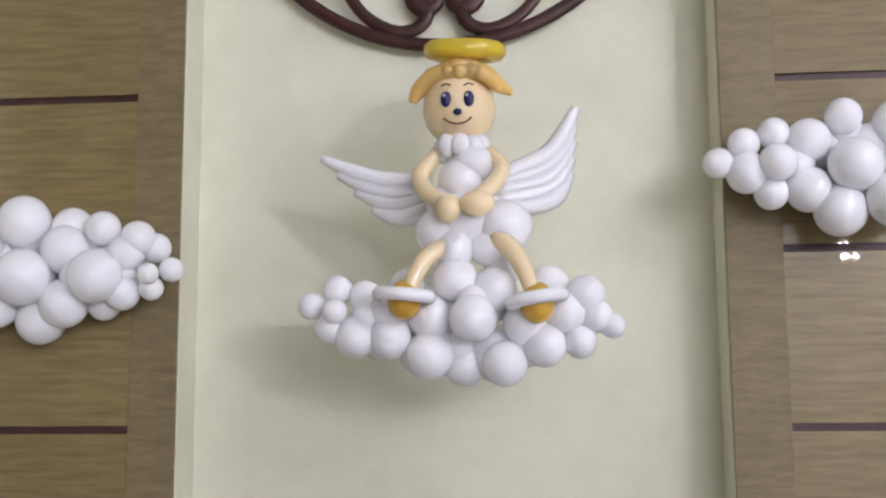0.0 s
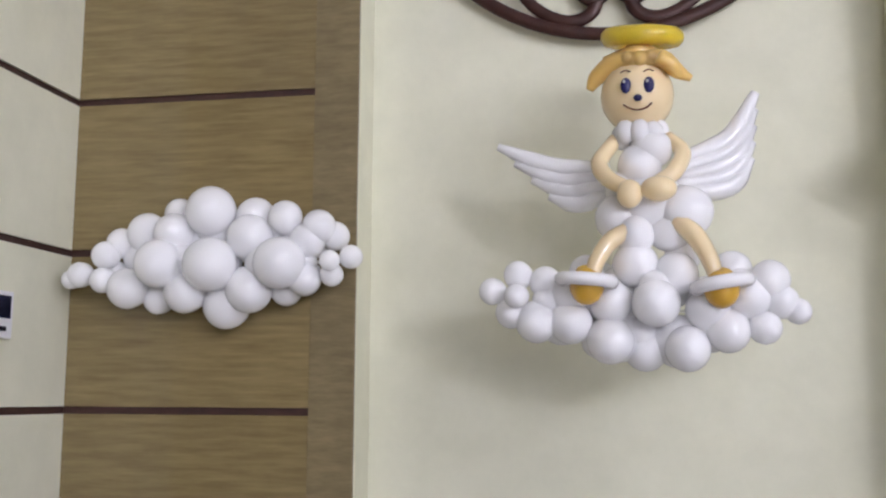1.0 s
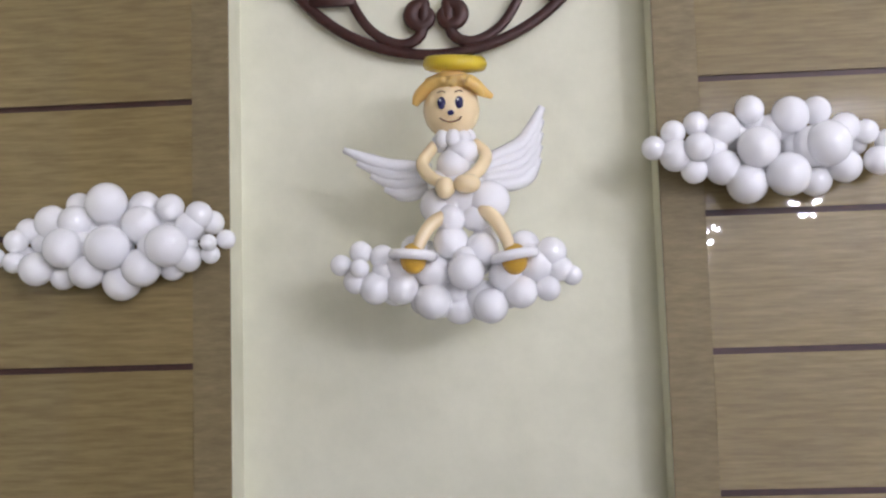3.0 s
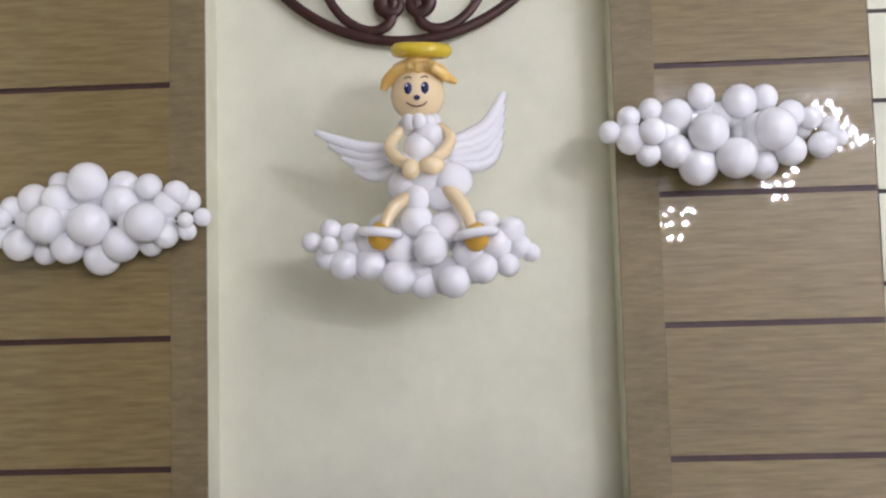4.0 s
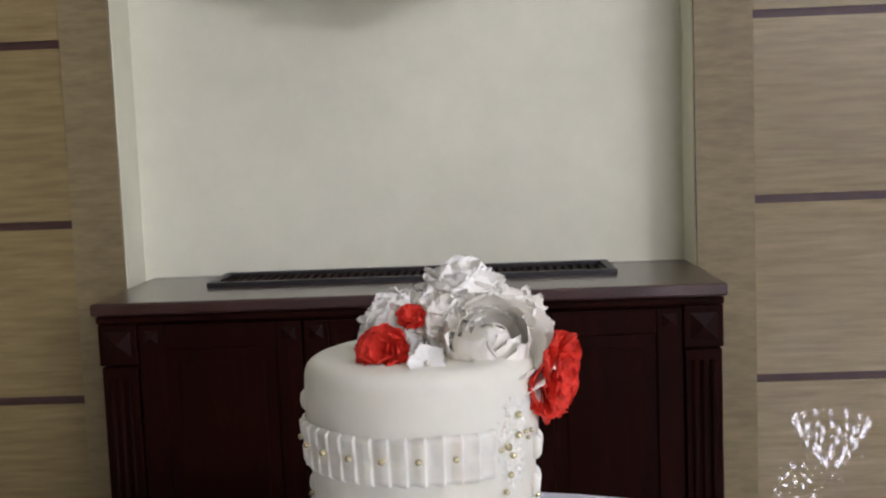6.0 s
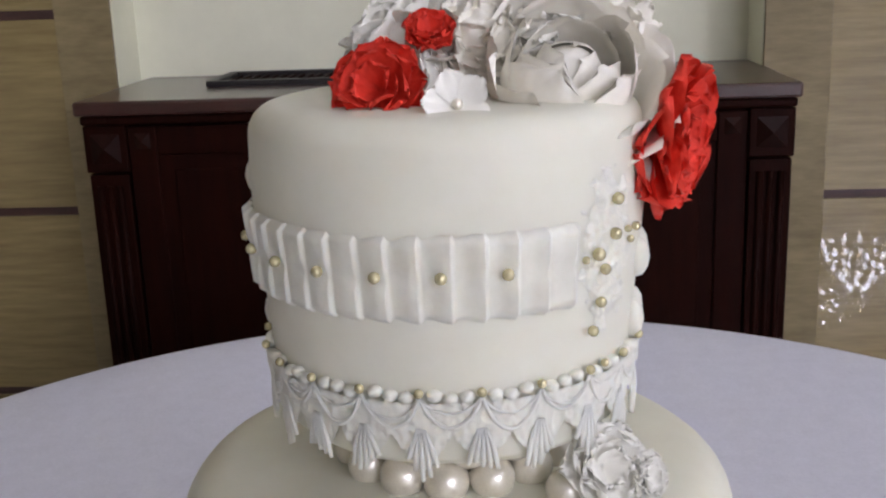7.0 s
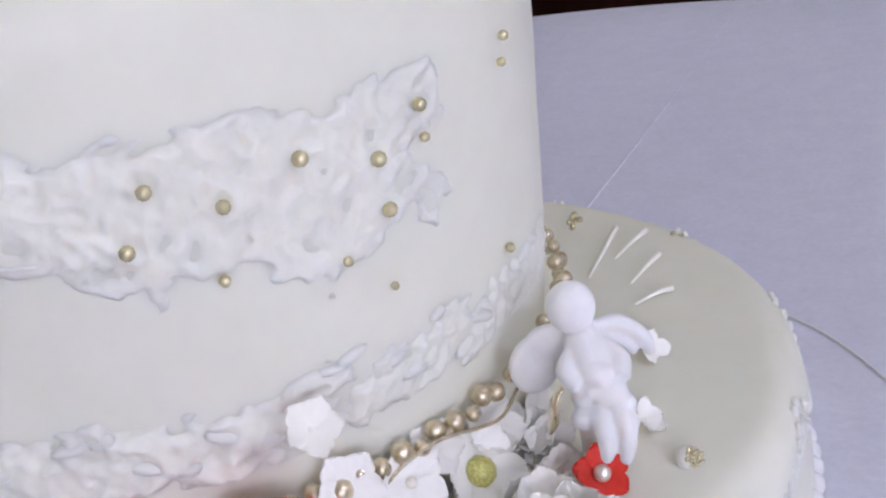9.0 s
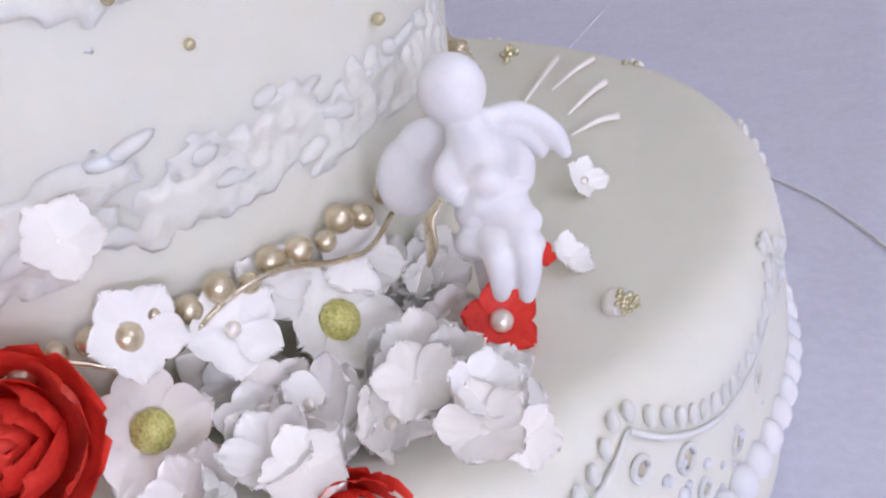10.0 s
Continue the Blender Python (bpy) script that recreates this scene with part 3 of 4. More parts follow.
# ---- balloon angel, one mesh ----
def balloon_angel():
    bm = bmesh.new()
    W, S, H, Y, O, K, B = range(7)
    # body: bubbles of the gown
    ball(bm, (-0.07, 2.79, 2.115), (0.105, 0.085, 0.085), W)
    ball(bm, (-0.145, 2.77, 2.085), (0.06, 0.06, 0.062), W)
    ball(bm, (0.015, 2.765, 2.095), (0.075, 0.065, 0.068), W)
    ball(bm, (-0.105, 2.74, 2.035), (0.048, 0.048, 0.052), W)
    ball(bm, (-0.02, 2.76, 2.045), (0.055, 0.05, 0.05), W)
    ball(bm, (-0.13, 2.785, 2.16), (0.05, 0.05, 0.05), W)
    ball(bm, (-0.09, 2.77, 2.215), (0.056, 0.05, 0.06), W)
    ball(bm, (-0.06, 2.775, 2.26), (0.055, 0.05, 0.05), W)
    for k in range(8):      # ruffled collar
        a = math.pi * 2 * k / 8
        ball(bm, (-0.088 + 0.047 * math.cos(a), 2.785 + 0.035 * math.sin(a), 2.302 + 0.006 * math.cos(3 * a)), (0.027, 0.024, 0.034), W, sub=2)
    # head
    ball(bm, (-0.093, 2.795, 2.405), (0.094, 0.092, 0.096), S)
    # arms folded to the front
    tube(bm, [(-0.15, 2.785, 2.29), (-0.19, 2.755, 2.225), (-0.165, 2.72, 2.175), (-0.118, 2.695, 2.145)], [0.019, 0.022, 0.022, 0.019], S)
    tube(bm, [(-0.02, 2.785, 2.29), (0.016, 2.755, 2.245), (-0.006, 2.72, 2.19), (-0.05, 2.695, 2.155)], [0.019, 0.021, 0.022, 0.019], S)
    ball(bm, (-0.115, 2.685, 2.13), (0.032, 0.028, 0.036), S)
    ball(bm, (-0.045, 2.68, 2.14), (0.044, 0.03, 0.032), S)
    # legs
    tube(bm, [(-0.10, 2.73, 2.055), (-0.16, 2.705, 2.02), (-0.195, 2.69, 1.97), (-0.21, 2.68, 1.925)], [0.022, 0.023, 0.021, 0.018], S)
    tube(bm, [(0.0, 2.73, 2.065), (0.04, 2.705, 2.025), (0.07, 2.695, 1.97), (0.086, 2.69, 1.92)], [0.025, 0.025, 0.022, 0.018], S)
    # shoes: an ochre ball girdled by a white ring
    for x, z, tilt in ((-0.222, 1.905, -0.08), (0.097, 1.893, 0.16)):
        ball(bm, (x, 2.685, z), (0.042, 0.045, 0.047), O)
        turn = Matrix.Rotation(-tilt, 4, "Y")
        ring = [Vector((x, 2.675, z + 0.012)) + turn @ Vector((0.062 * math.cos(a), 0.055 * math.sin(a), 0)) for a in np.linspace(0, 2 * math.pi, 25)]
        tube(bm, ring, 0.017, W, n=0, seg=8)
        ball(bm, (x, 2.70, z + 0.035), (0.03, 0.03, 0.02), O, sub=2)
    # wings of long slim balloons
    for k in range(4):
        a0 = Vector((-0.17, 2.82, 2.222 - 0.02 * k))
        tip = Vector((-0.462 + 0.045 * k, 2.845, 2.298 - 0.046 * k))
        mid = (a0 + tip) / 2 + Vector((0, 0.01, -0.022))
        tube(bm, [a0, mid, tip], [0.018, 0.027, 0.025, 0.010], W, seg=8)
    for k in range(5):
        a0 = Vector((0.0, 2.825, 2.235 - 0.02 * k))
        tip = Vector((0.207 - 0.004 * k, 2.865, 2.42 - 0.043 * k))
        mid = (a0 + tip) / 2 + Vector((0.035, 0.01, -0.028))
        tube(bm, [a0, mid, tip], [0.018, 0.028, 0.027, 0.012], W, seg=8)
    # hair
    for pts, r in (([(-0.09, 2.735, 2.485), (-0.15, 2.76, 2.485), (-0.195, 2.78, 2.455), (-0.214, 2.785, 2.425)], [0.02, 0.026, 0.022, 0.01]),
                   ([(-0.09, 2.735, 2.487), (-0.03, 2.75, 2.487), (0.01, 2.775, 2.46), (0.043, 2.785, 2.443)], [0.02, 0.026, 0.02, 0.009]),
                   ([(-0.17, 2.80, 2.49), (-0.10, 2.82, 2.512), (-0.02, 2.80, 2.49)], [0.028, 0.036, 0.028]),
                   ([(-0.13, 2.77, 2.50), (-0.09, 2.76, 2.515), (-0.04, 2.77, 2.50)], [0.02, 0.026, 0.02]),
                   ([(-0.16, 2.86, 2.45), (-0.09, 2.88, 2.47), (-0.02, 2.86, 2.45)], [0.03, 0.04, 0.03]),
                   ([(-0.04, 2.72, 2.485), (-0.005, 2.735, 2.465), (0.012, 2.75, 2.44)], [0.018, 0.018, 0.008])):
        tube(bm, pts, r, H, seg=8)
    ball(bm, (-0.085, 2.728, 2.485), (0.02, 0.018, 0.02), H, sub=2)
    ball(bm, (-0.115, 2.735, 2.49), (0.018, 0.018, 0.018), H, sub=2)
    ball(bm, (-0.058, 2.735, 2.49), (0.018, 0.018, 0.018), H, sub=2)
    # halo
    ring = [(-0.078 + 0.082 * math.cos(a), 2.80 + 0.07 * math.sin(a), 2.563 - 0.004 * math.cos(a) + 0.014 * math.sin(a)) for a in np.linspace(0, 2 * math.pi, 33)]
    tube(bm, ring, 0.026, Y, n=0, seg=10)
    # drawn-on dots and curve
    for x in (-0.12, -0.063):
        ball(bm, (x, 2.708, 2.41), (0.014, 0.008, 0.021), K, sub=2)
        ball(bm, (x - 0.004, 2.701, 2.418), (0.004, 0.003, 0.005), W, sub=1)
        tube(bm, [(x - 0.013, 2.712, 2.445), (x, 2.71, 2.450), (x + 0.012, 2.712, 2.446)], 0.0018, B, seg=6)
    ball(bm, (-0.091, 2.703, 2.376), (0.0115, 0.008, 0.009), K, sub=2)
    tube(bm, [(-0.127, 2.712, 2.362), (-0.11, 2.71, 2.351), (-0.09, 2.709, 2.347), (-0.07, 2.71, 2.352), (-0.057, 2.713, 2.364)], 0.0024, B, seg=6)
    # tie to the wall
    tube(bm, [(-0.08, 2.85, 2.12), (-0.08, 3.0, 2.13), (-0.08, NICHE, 2.14)], 0.004, W, seg=6)
    ob = finish("balloon_angel", bm, [BALLOON, SKIN, HAIR, YELLOW, OCHRE, INK, INK2])
    tagged(ob, "balloon angel doll in white with long wings and yellow halo", "balloon doll")


balloon_angel()


# ---- table ----
TX, TY, TZ, TR = -0.008, 1.17, 0.757, 0.675


def table():
    e = thing("round_table", "round banquet table under a floor-length cloth", "table", (TX, TY, 0))
    bm = bmesh.new()
    lathe(bm, [(TR - 0.02, TZ - 0.03), (TR - 0.012, TZ - 0.026), (TR - 0.012, TZ - 0.008), (TR - 0.016, TZ - 0.004)], 64)
    part("tabletop", bm, MAHOGANY, e)
    for k in range(4):
        a = math.pi / 4 + k * math.pi / 2
        bm = bmesh.new()
        tube(bm, [(0.42 * math.cos(a), 0.42 * math.sin(a), 0), (0.42 * math.cos(a), 0.42 * math.sin(a), TZ - 0.03)], 0.02, n=1)
        part("leg", bm, BLACK, e)
    c = thing("tablecloth", "pale lavender-white tablecloth hanging to the floor over the round table", "tablecloth", (TX, TY, 0))
    bm = bmesh.new()
    n = 192
    prof = [(0.001, TZ)] + [(r, TZ) for r in (0.15, 0.3, 0.45, 0.58, TR - 0.015)] + [(TR - 0.004, TZ - 0.003), (TR, TZ - 0.01)] + [(TR + 0.01, TZ - d) for d in (0.04, 0.1, 0.2, 0.35, 0.5, 0.62, 0.72, 0.75)]

    def fold(a, z):
        d = max(0.0, TZ - 0.02 - z)
        return 0.10 * d * (math.sin(a * 22 + 1.3 * math.sin(3 * a)) * 0.6 + 0.5) if d else 0.0
    lathe(bm, prof, n, fold)
    part("cloth", bm, CLOTH, c)
    # pressed creases
    for pts in ([(0.08, 1.27), (0.125, 1.50), (0.168, 1.745), (0.18, 1.80)], [(0.0, 0.62), (-0.05, 0.8), (-0.16, 1.25), (-0.2, 1.6)]):
        bm = bmesh.new()
        tube(bm, [(x - TX, y - TY, TZ - 0.0004) for x, y in pts], 0.0012, seg=6, n=4, flat=0.6, up=(0, 0, 1))
        part("crease", bm, CLOTH, c)


table()
bm = bmesh.new()
tube(bm, [(0.170, 1.150, TZ + 0.0008), (0.199, 1.122, TZ + 0.0008), (0.222, 1.081, TZ + 0.0008), (0.240, 1.027, TZ + 0.0008), (0.262, 0.96, TZ + 0.0008), (0.27, 0.90, TZ + 0.0008)], 0.0005, seg=6)
tagged(finish("string", bm, STRING), "thin cream string lying on the tablecloth beside the cake", "string")


# ---- the cake ----
CX, CY = 0.001, 0.96
cake = thing("wedding_cake", "three-tier ivory fondant wedding cake with pearls, lace and sugar flowers", "cake", (CX, CY, TZ))


def rounded(r0, z0, r1, z1, edge, bottom=0.004, n=8):
    """Profile of a tier from the middle below to the middle above, its upper edge rounded."""
    p = [(0.001, z0), (r0 - bottom, z0), (r0, z0 + bottom)]
    for k in range(1, 8):
        t = k / 8
        p.append((r0 + (r1 - r0) * min(1, t * 1.25) + 0.001 * math.sin(math.pi * t), z0 + bottom + (z1 - edge - z0 - bottom) * t))
    for k in range(n + 1):
        a = math.pi / 2 * k / n
        p.append((r1 - edge + edge * math.cos(a), z1 - edge + edge * math.sin(a)))
    p += [((r1 - edge) * 0.7, z1 + 0.0006), ((r1 - edge) * 0.35, z1 + 0.001), (0.001, z1 + 0.001)]
    return p


T1 = (0.0730, 1.0155 - TZ, 0.0795, 1.145 - TZ)
T2 = (0.1095, 0.828 - TZ, 0.1200, 0.9905 - TZ)
T3 = (0.1480, 0.0005, 0.1480, 0.8310 - TZ)
uneven = lambda a, z: 0.0006 * math.sin(3 * a + 20 * z) + 0.0004 * math.sin(7 * a + 60 * z)
tier_top = part("top_tier", lathe(bmesh.new(), rounded(*T1, 0.012), 96, uneven), FONDANT, cake)
tier_mid = part("middle_tier", lathe(bmesh.new(), rounded(*T2, 0.024), 128, uneven), FONDANT, cake)
tier_low = part("bottom_tier", lathe(bmesh.new(), rounded(*T3, 0.012), 160, uneven), FONDANT, cake)
tier_low.location = (0.039, 0.018, 0)     # the bottom tier stands a little off the axis


# ---- cake ornaments ----
def at_cake(x, y, z):
    return Vector((x - CX, y - CY, z - TZ))


def polar(a, r, z):
    """A place on the cake from an angle in degrees, a radius and a height above the floor."""
    return Vector((r * math.cos(math.radians(a)), r * math.sin(math.radians(a)), z - TZ))


def side_radius(tier, z):
    r0, z0, r1, z1 = tier
    t = (z - TZ - z0) / (z1 - z0 - 0.02)
    return r0 + (r1 - r0) * min(1.0, max(0.0, t * 1.25)) + 0.001


def bead_mesh(name, material, sub=2):
    bm = bmesh.new()
    bmesh.ops.create_icosphere(bm, subdivisions=sub, radius=1)
    me = bpy.data.meshes.new(name)
    bm.to_mesh(me)
    bm.free()
    me.materials.append(material)
    me.shade_smooth()
    return me


GOLD_BEAD, PEARL_BEAD = bead_mesh("gold_bead", GOLD), bead_mesh("pearl", PEARL, 3)
SUGAR_BEAD = bead_mesh("sugar_pearl", SUGAR)
LACE_BEAD = bead_mesh("piped_flute", LACE)
CHAMPAGNE_BEAD = bead_mesh("champagne_pearl", CHAMPAGNE, 3)


def bead(name, me, place, r, parent):
    o = new(name, me)
    o.parent = parent
    o.matrix_basis = Matrix.Translation(place) @ Matrix.Diagonal((*(r if isinstance(r, tuple) else (r, r, r)), 1))
    return o


def patch(bm, a0, a1, z0, z1, na, nz, rfun, edge=0.0012, low=None):
    """A curved patch on a round side; its border dips into the side. rfun gives the radius; low(a) the lower edge."""
    grid = []
    for i in range(na + 1):
        a = a0 + (a1 - a0) * i / na
        lo = low(a) if low else z0
        col = []
        for j in range(nz + 1):
            z = lo + (z1 - lo) * j / nz
            r = rfun(a, z, j / nz)
            if i in (0, na) or j in (0, nz):
                r -= edge
            col.append(bm.verts.new(polar(a, r, z)))
        grid.append(col)
    for i in range(na):
        for j in range(nz):
            bm.faces.new((grid[i][j], grid[i + 1][j], grid[i + 1][j + 1], grid[i][j + 1]))
    return bm


def rough_lace(seed, amount, fine, radius):
    """Relief of crumpled lace: threads and small petals, in metres."""
    def f(a, z):
        p = Vector((math.radians(a) * radius * fine, z * fine, seed))
        n1 = noise.noise(p)
        n2 = noise.noise(p * 2.6 + Vector((3, 1, 0)))
        return amount * (0.75 - 1.3 * abs(n1) + 0.55 * n2)
    return f


def worn(a, z, seed):
    return 0.35 * noise.noise(Vector((a * 0.16, z * 160, seed))) + 0.2 * noise.noise(Vector((a * 0.5, z * 420, seed)))


# top tier: pleated band with gold beads
def pleats(a, z, v):
    t = ((a + 200) / 8.2) % 1.0
    pinch = 1 - 0.8 * math.exp(-((v - 0.5) / 0.10) ** 2)
    saw = (t ** 1.5) * 0.0024 if t < 0.86 else (1 - t) / 0.14 * 0.0024
    return side_radius(T1, z) + 0.0012 + saw * pinch + 0.0004 * math.sin(a * 0.7)


bm = bmesh.new()
patch(bm, -176, -51.5, 1.0735, 1.106, 380, 14, pleats, 0.003)
part("pleated_band", bm, LACE, tier_top)
for k in range(8):
    a = -72.5 - 16.2 * k
    bead("gold_bead", GOLD_BEAD, polar(a, side_radius(T1, 1.092) + 0.0036, 1.0915), 0.0023, tier_top)
# upright lace ribbon beside the band
lace = rough_lace(3.1, 0.0018, 210, 0.08)
bm = bmesh.new()
patch(bm, -51, -22, 1.060, 1.124, 90, 70, lambda a, z, v: side_radius(T1, z) - 0.0022 + (0.0024 + lace(a, z)) * min(1.0, 2.2 * max(0.0, 1.0 - math.hypot((a + 38.5) / 13.5, (z - 1.090) / 0.036) + worn(a, z, 2.0))), 0.002)
part("lace_ribbon", bm, LACE, tier_top)
for a, z, r in ((-38.5, 1.1115, .0024), (-39, 1.0985, .0024), (-45.5, 1.0925, .0026), (-42.5, 1.086, .0022), (-50, 1.0915, .0016), (-33, 1.0985, .0015),
                (-28, 1.098, .0018), (-31, 1.094, .0015), (-43.5, 1.0735, .0022), (-46, 1.063, .0022), (-40, 1.048, .0017)):
    bead("gold_bead", GOLD_BEAD, polar(a, side_radius(T1, z) + 0.0026, z), r, tier_top)
# puffs at the far side that show on the outline
for a in (178, 165, 150, 15, 2, -12, 30):
    for z in (1.113, 1.080, 1.054):
        bm = bmesh.new()
        ball(bm, polar(a, side_radius(T1, z) - 0.001, z), (0.0052, 0.0052, 0.0085), sub=2)
        part("puff", bm, LACE, tier_top)


# hem of lace swags at the foot of the top tier
SWAG = 16.6


def hem_low(a):
    t = ((a + 12.8 + 1.6 * noise.noise(Vector((a * 0.1, 5, 2)))) / SWAG) % 1.0
    point = abs(2 * t - 1) ** 0.8
    return 1.0310 - 0.0170 * point * (0.85 + 0.35 * noise.noise(Vector((a * 0.07, 1, 9)))) + 0.0016 * noise.noise(Vector((a * 0.9, 0, 7)))


curtain = rough_lace(9.0, 0.0011, 170, 0.08)


def hem_radius(z):
    return side_radius(T1, max(z, 1.013)) + 0.0014 + 0.0016 * max(0.0, (1.022 - z) / 0.014)


bm = bmesh.new()
patch(bm, -200, 20, 0.0, 1.0435, 520, 22, lambda a, z, v: hem_radius(z) + curtain(a, z), 0.0, low=hem_low)
hem = part("lace_hem", bm, LACE, tier_top)
for k in range(13):
    a = -12.8 - SWAG * k
    bead("gold_bead", GOLD_BEAD, polar(a, side_radius(T1, 1.047) + 0.0026, 1.0475), 0.0019, tier_top)
    # two looped cords that hang from bead to bead
    for sag, thick in ((0.0125 + 0.002 * math.sin(k * 3.7), 0.0009), (0.0075 + 0.0015 * math.sin(k * 2.3), 0.0006)):
        bm = bmesh.new()
        pts = []
        for q in range(9):
            t = q / 8
            z = 1.0455 - sag * math.sin(math.pi * t) ** 0.7
            pts.append(polar(a + SWAG * t, hem_radius(z) + 0.0006, z))
        tube(bm, pts, thick, seg=6, n=3)
        part("lace_loop", bm, LACE, hem)
    # a fan of ribs below each bead
    bm = bmesh.new()
    for q in range(-2, 3):
        zt, zb = 1.0330, 1.0150 + 0.0016 * abs(q) + 0.003 * math.sin(k * 2.1 + q)
        tube(bm, [polar(a + 0.5 * q, hem_radius(zt) + 0.0006, zt), polar(a + 1.4 * q, hem_radius(1.025) + 0.0009, 1.025), polar(a + 2.1 * q, hem_radius(zb) + 0.0006, zb)],
             [0.0005, 0.0009, 0.0012, 0.0009], seg=6, n=3)
    part("lace_fan", bm, LACE, hem)
    for s in (-4.4, 0.0, 4.4):
        bm = bmesh.new()
        ball(bm, polar(a + SWAG / 2 + s, side_radius(T1, 1.045) + 0.0004, 1.0455 + 0.0008 * math.sin(k + s)), (0.0030, 0.0030, 0.0024), sub=2)
        part("lace_leaf", bm, LACE, tier_top)

# pedestal of pearls between the upper tiers
bm = bmesh.new()
lathe(bm, [(0.001, T2[3] - 0.002), (0.034, T2[3] - 0.002), (0.034, T1[1] + 0.004), (0.001, T1[1] + 0.004)], 40)
pedestal = part("pedestal", bm, SUGAR_CREAM, cake)
for z, r, off, n in ((0.9962, 0.0445, 0.0, 15), (1.0115, 0.0450, 12.0, 15)):
    for k in range(n):
        bead("pearl", PEARL_BEAD, polar(-92 + off + 24 * k, r, z), 0.0094, pedestal)

# middle tier: lace band with gold beads
mid_lace = rough_lace(5.7, 0.0011, 150, 0.12)


def mid_band(a, z, v):
    ends = min(1.0, (a + 112) / 22, (-20 - a) / 14)
    body = min(1.0, 2.0 * max(0.0, min(ends, 4.0 * (1 - v), 0.1 + 4.0 * v) * 0.75 + worn(a, z, 8.0)))
    return side_radius(T2, z) - 0.0020 + (0.0022 + mid_lace(a, z)) * body


def mid_low(a):
    t = (a + 112) / 100
    return 0.941 - 0.036 * min(1, max(0, t * 1.5)) + 0.004 * math.sin(a * 0.33) + 0.0025 * noise.noise(Vector((a * 0.3, 4, 1)))


bm = bmesh.new()
patch(bm, -112, -20, 0.0, 0.9525, 460, 60, mid_band, 0.002, low=mid_low)
part("lace_band", bm, LACE, tier_mid)
for pts in ([(-117, .957), (-108, .9555), (-100, .953), (-92, .9475), (-84, .945)], [(-112, .954), (-104, .947), (-96, .941), (-88, .934), (-80, .931), (-70, .9285)]):
    bm = bmesh.new()
    tube(bm, [polar(a, side_radius(T2, z) + 0.0016, z) for a, z in pts], [0.0005, 0.0010, 0.0011, 0.0009, 0.0004], seg=8)
    part("lace_cord", bm, LACE, tier_mid)
for a, z, r in ((-81.2, .9407, .0022), (-82.9, .9344, .0024), (-61.9, .9274, .0023), (-59, .9388, .0022), (-52.5, .9317, .0022), (-44.4, .9367, .0025), (-35.9, .9306, .0025),
                (-35.3, .9184, .0024), (-29.8, .9386, .0022), (-41.2, .9106, .0016), (-29.5, .931, .0016), (-13.5, .9443, .0018), (-14.5, .9385, .0016), (-14.7, .89, .0018),
                (-54, .916, .0018), (-111, .9535, .0022), (-102, .9515, .0024), (-36, .90, .0014)):
    bead("gold_bead", GOLD_BEAD, polar(a, side_radius(T2, z) + 0.0018, z), r * 0.74, tier_mid)
# leaf border low on the middle tier
rng = random.Random(11)
low_lace = rough_lace(2.2, 0.0015, 130, 0.115)
bm = bmesh.new()
patch(bm, -160, 6, 0.0, 0.890, 460, 30, lambda a, z, v: side_radius(T2, z) - 0.0020 + (0.0022 + low_lace(a, z)) * min(1.0, 2.4 * max(0.0, 0.62 - abs(v - 0.45) * 1.1 + 1.2 * worn(a, z, 5.0))), 0.002, low=lambda a: 0.866)
part("lace_border", bm, LACE, tier_mid)
for k in range(34):
    a = -140 + 4.1 * k + rng.uniform(-1, 1)
    z = 0.8785 + rng.uniform(-0.007, 0.009)
    bm = bmesh.new()
    lie = Matrix.Rotation(math.radians(a + 90), 4, "Z") @ Matrix.Rotation(rng.uniform(-0.5, 0.5), 4, "Y")
    ball(bm, polar(a, side_radius(T2, z) - 0.0002, z), (rng.uniform(0.003, 0.0062), 0.0018, rng.uniform(0.0014, 0.0026)), m=lie, sub=2)
    part("lace_leaf", bm, LACE, tier_mid)
# string of pearls round the foot of the middle tier
for k in range(130):
    a = -150 + 2.77 * k
    bead("pearl", CHAMPAGNE_BEAD, polar(a, 0.1178 + 0.0010 * math.sin(k * 1.9), 0.8575 + 0.0012 * math.sin(k * 2.7)), 0.0026 + 0.0005 * math.sin(k * 4.1), tier_mid)
# gilt ribbon that winds among them
bm = bmesh.new()
tube(bm, [polar(a, 0.1198 + 0.0012 * math.sin(a * 0.5), 0.8545 + 0.0035 * math.sin(a * 0.31)) for a in range(-84, -16, 4)], 0.0011, seg=6, n=4, flat=0.5)
part("gilt_ribbon", bm, CHAMPAGNE, tier_mid)

def side3(z):
    k = max(0.0, z - 0.8190)
    return T3[2] - 0.012 + math.sqrt(max(0.0, 0.012 ** 2 - k * k)) + 0.0006


# bottom tier: bead border at the foot, piped swags with eyelets below them
for k in range(110):
    bead("sugar_pearl", SUGAR_BEAD, polar(360 / 110 * k, 0.1490, 0.7875), (0.0040, 0.0040, 0.0046), tier_low)
SPAN = 26.0


def swag_height(t):
    return 0.8280 - 0.0150 * math.sin(math.pi * t) ** 0.9


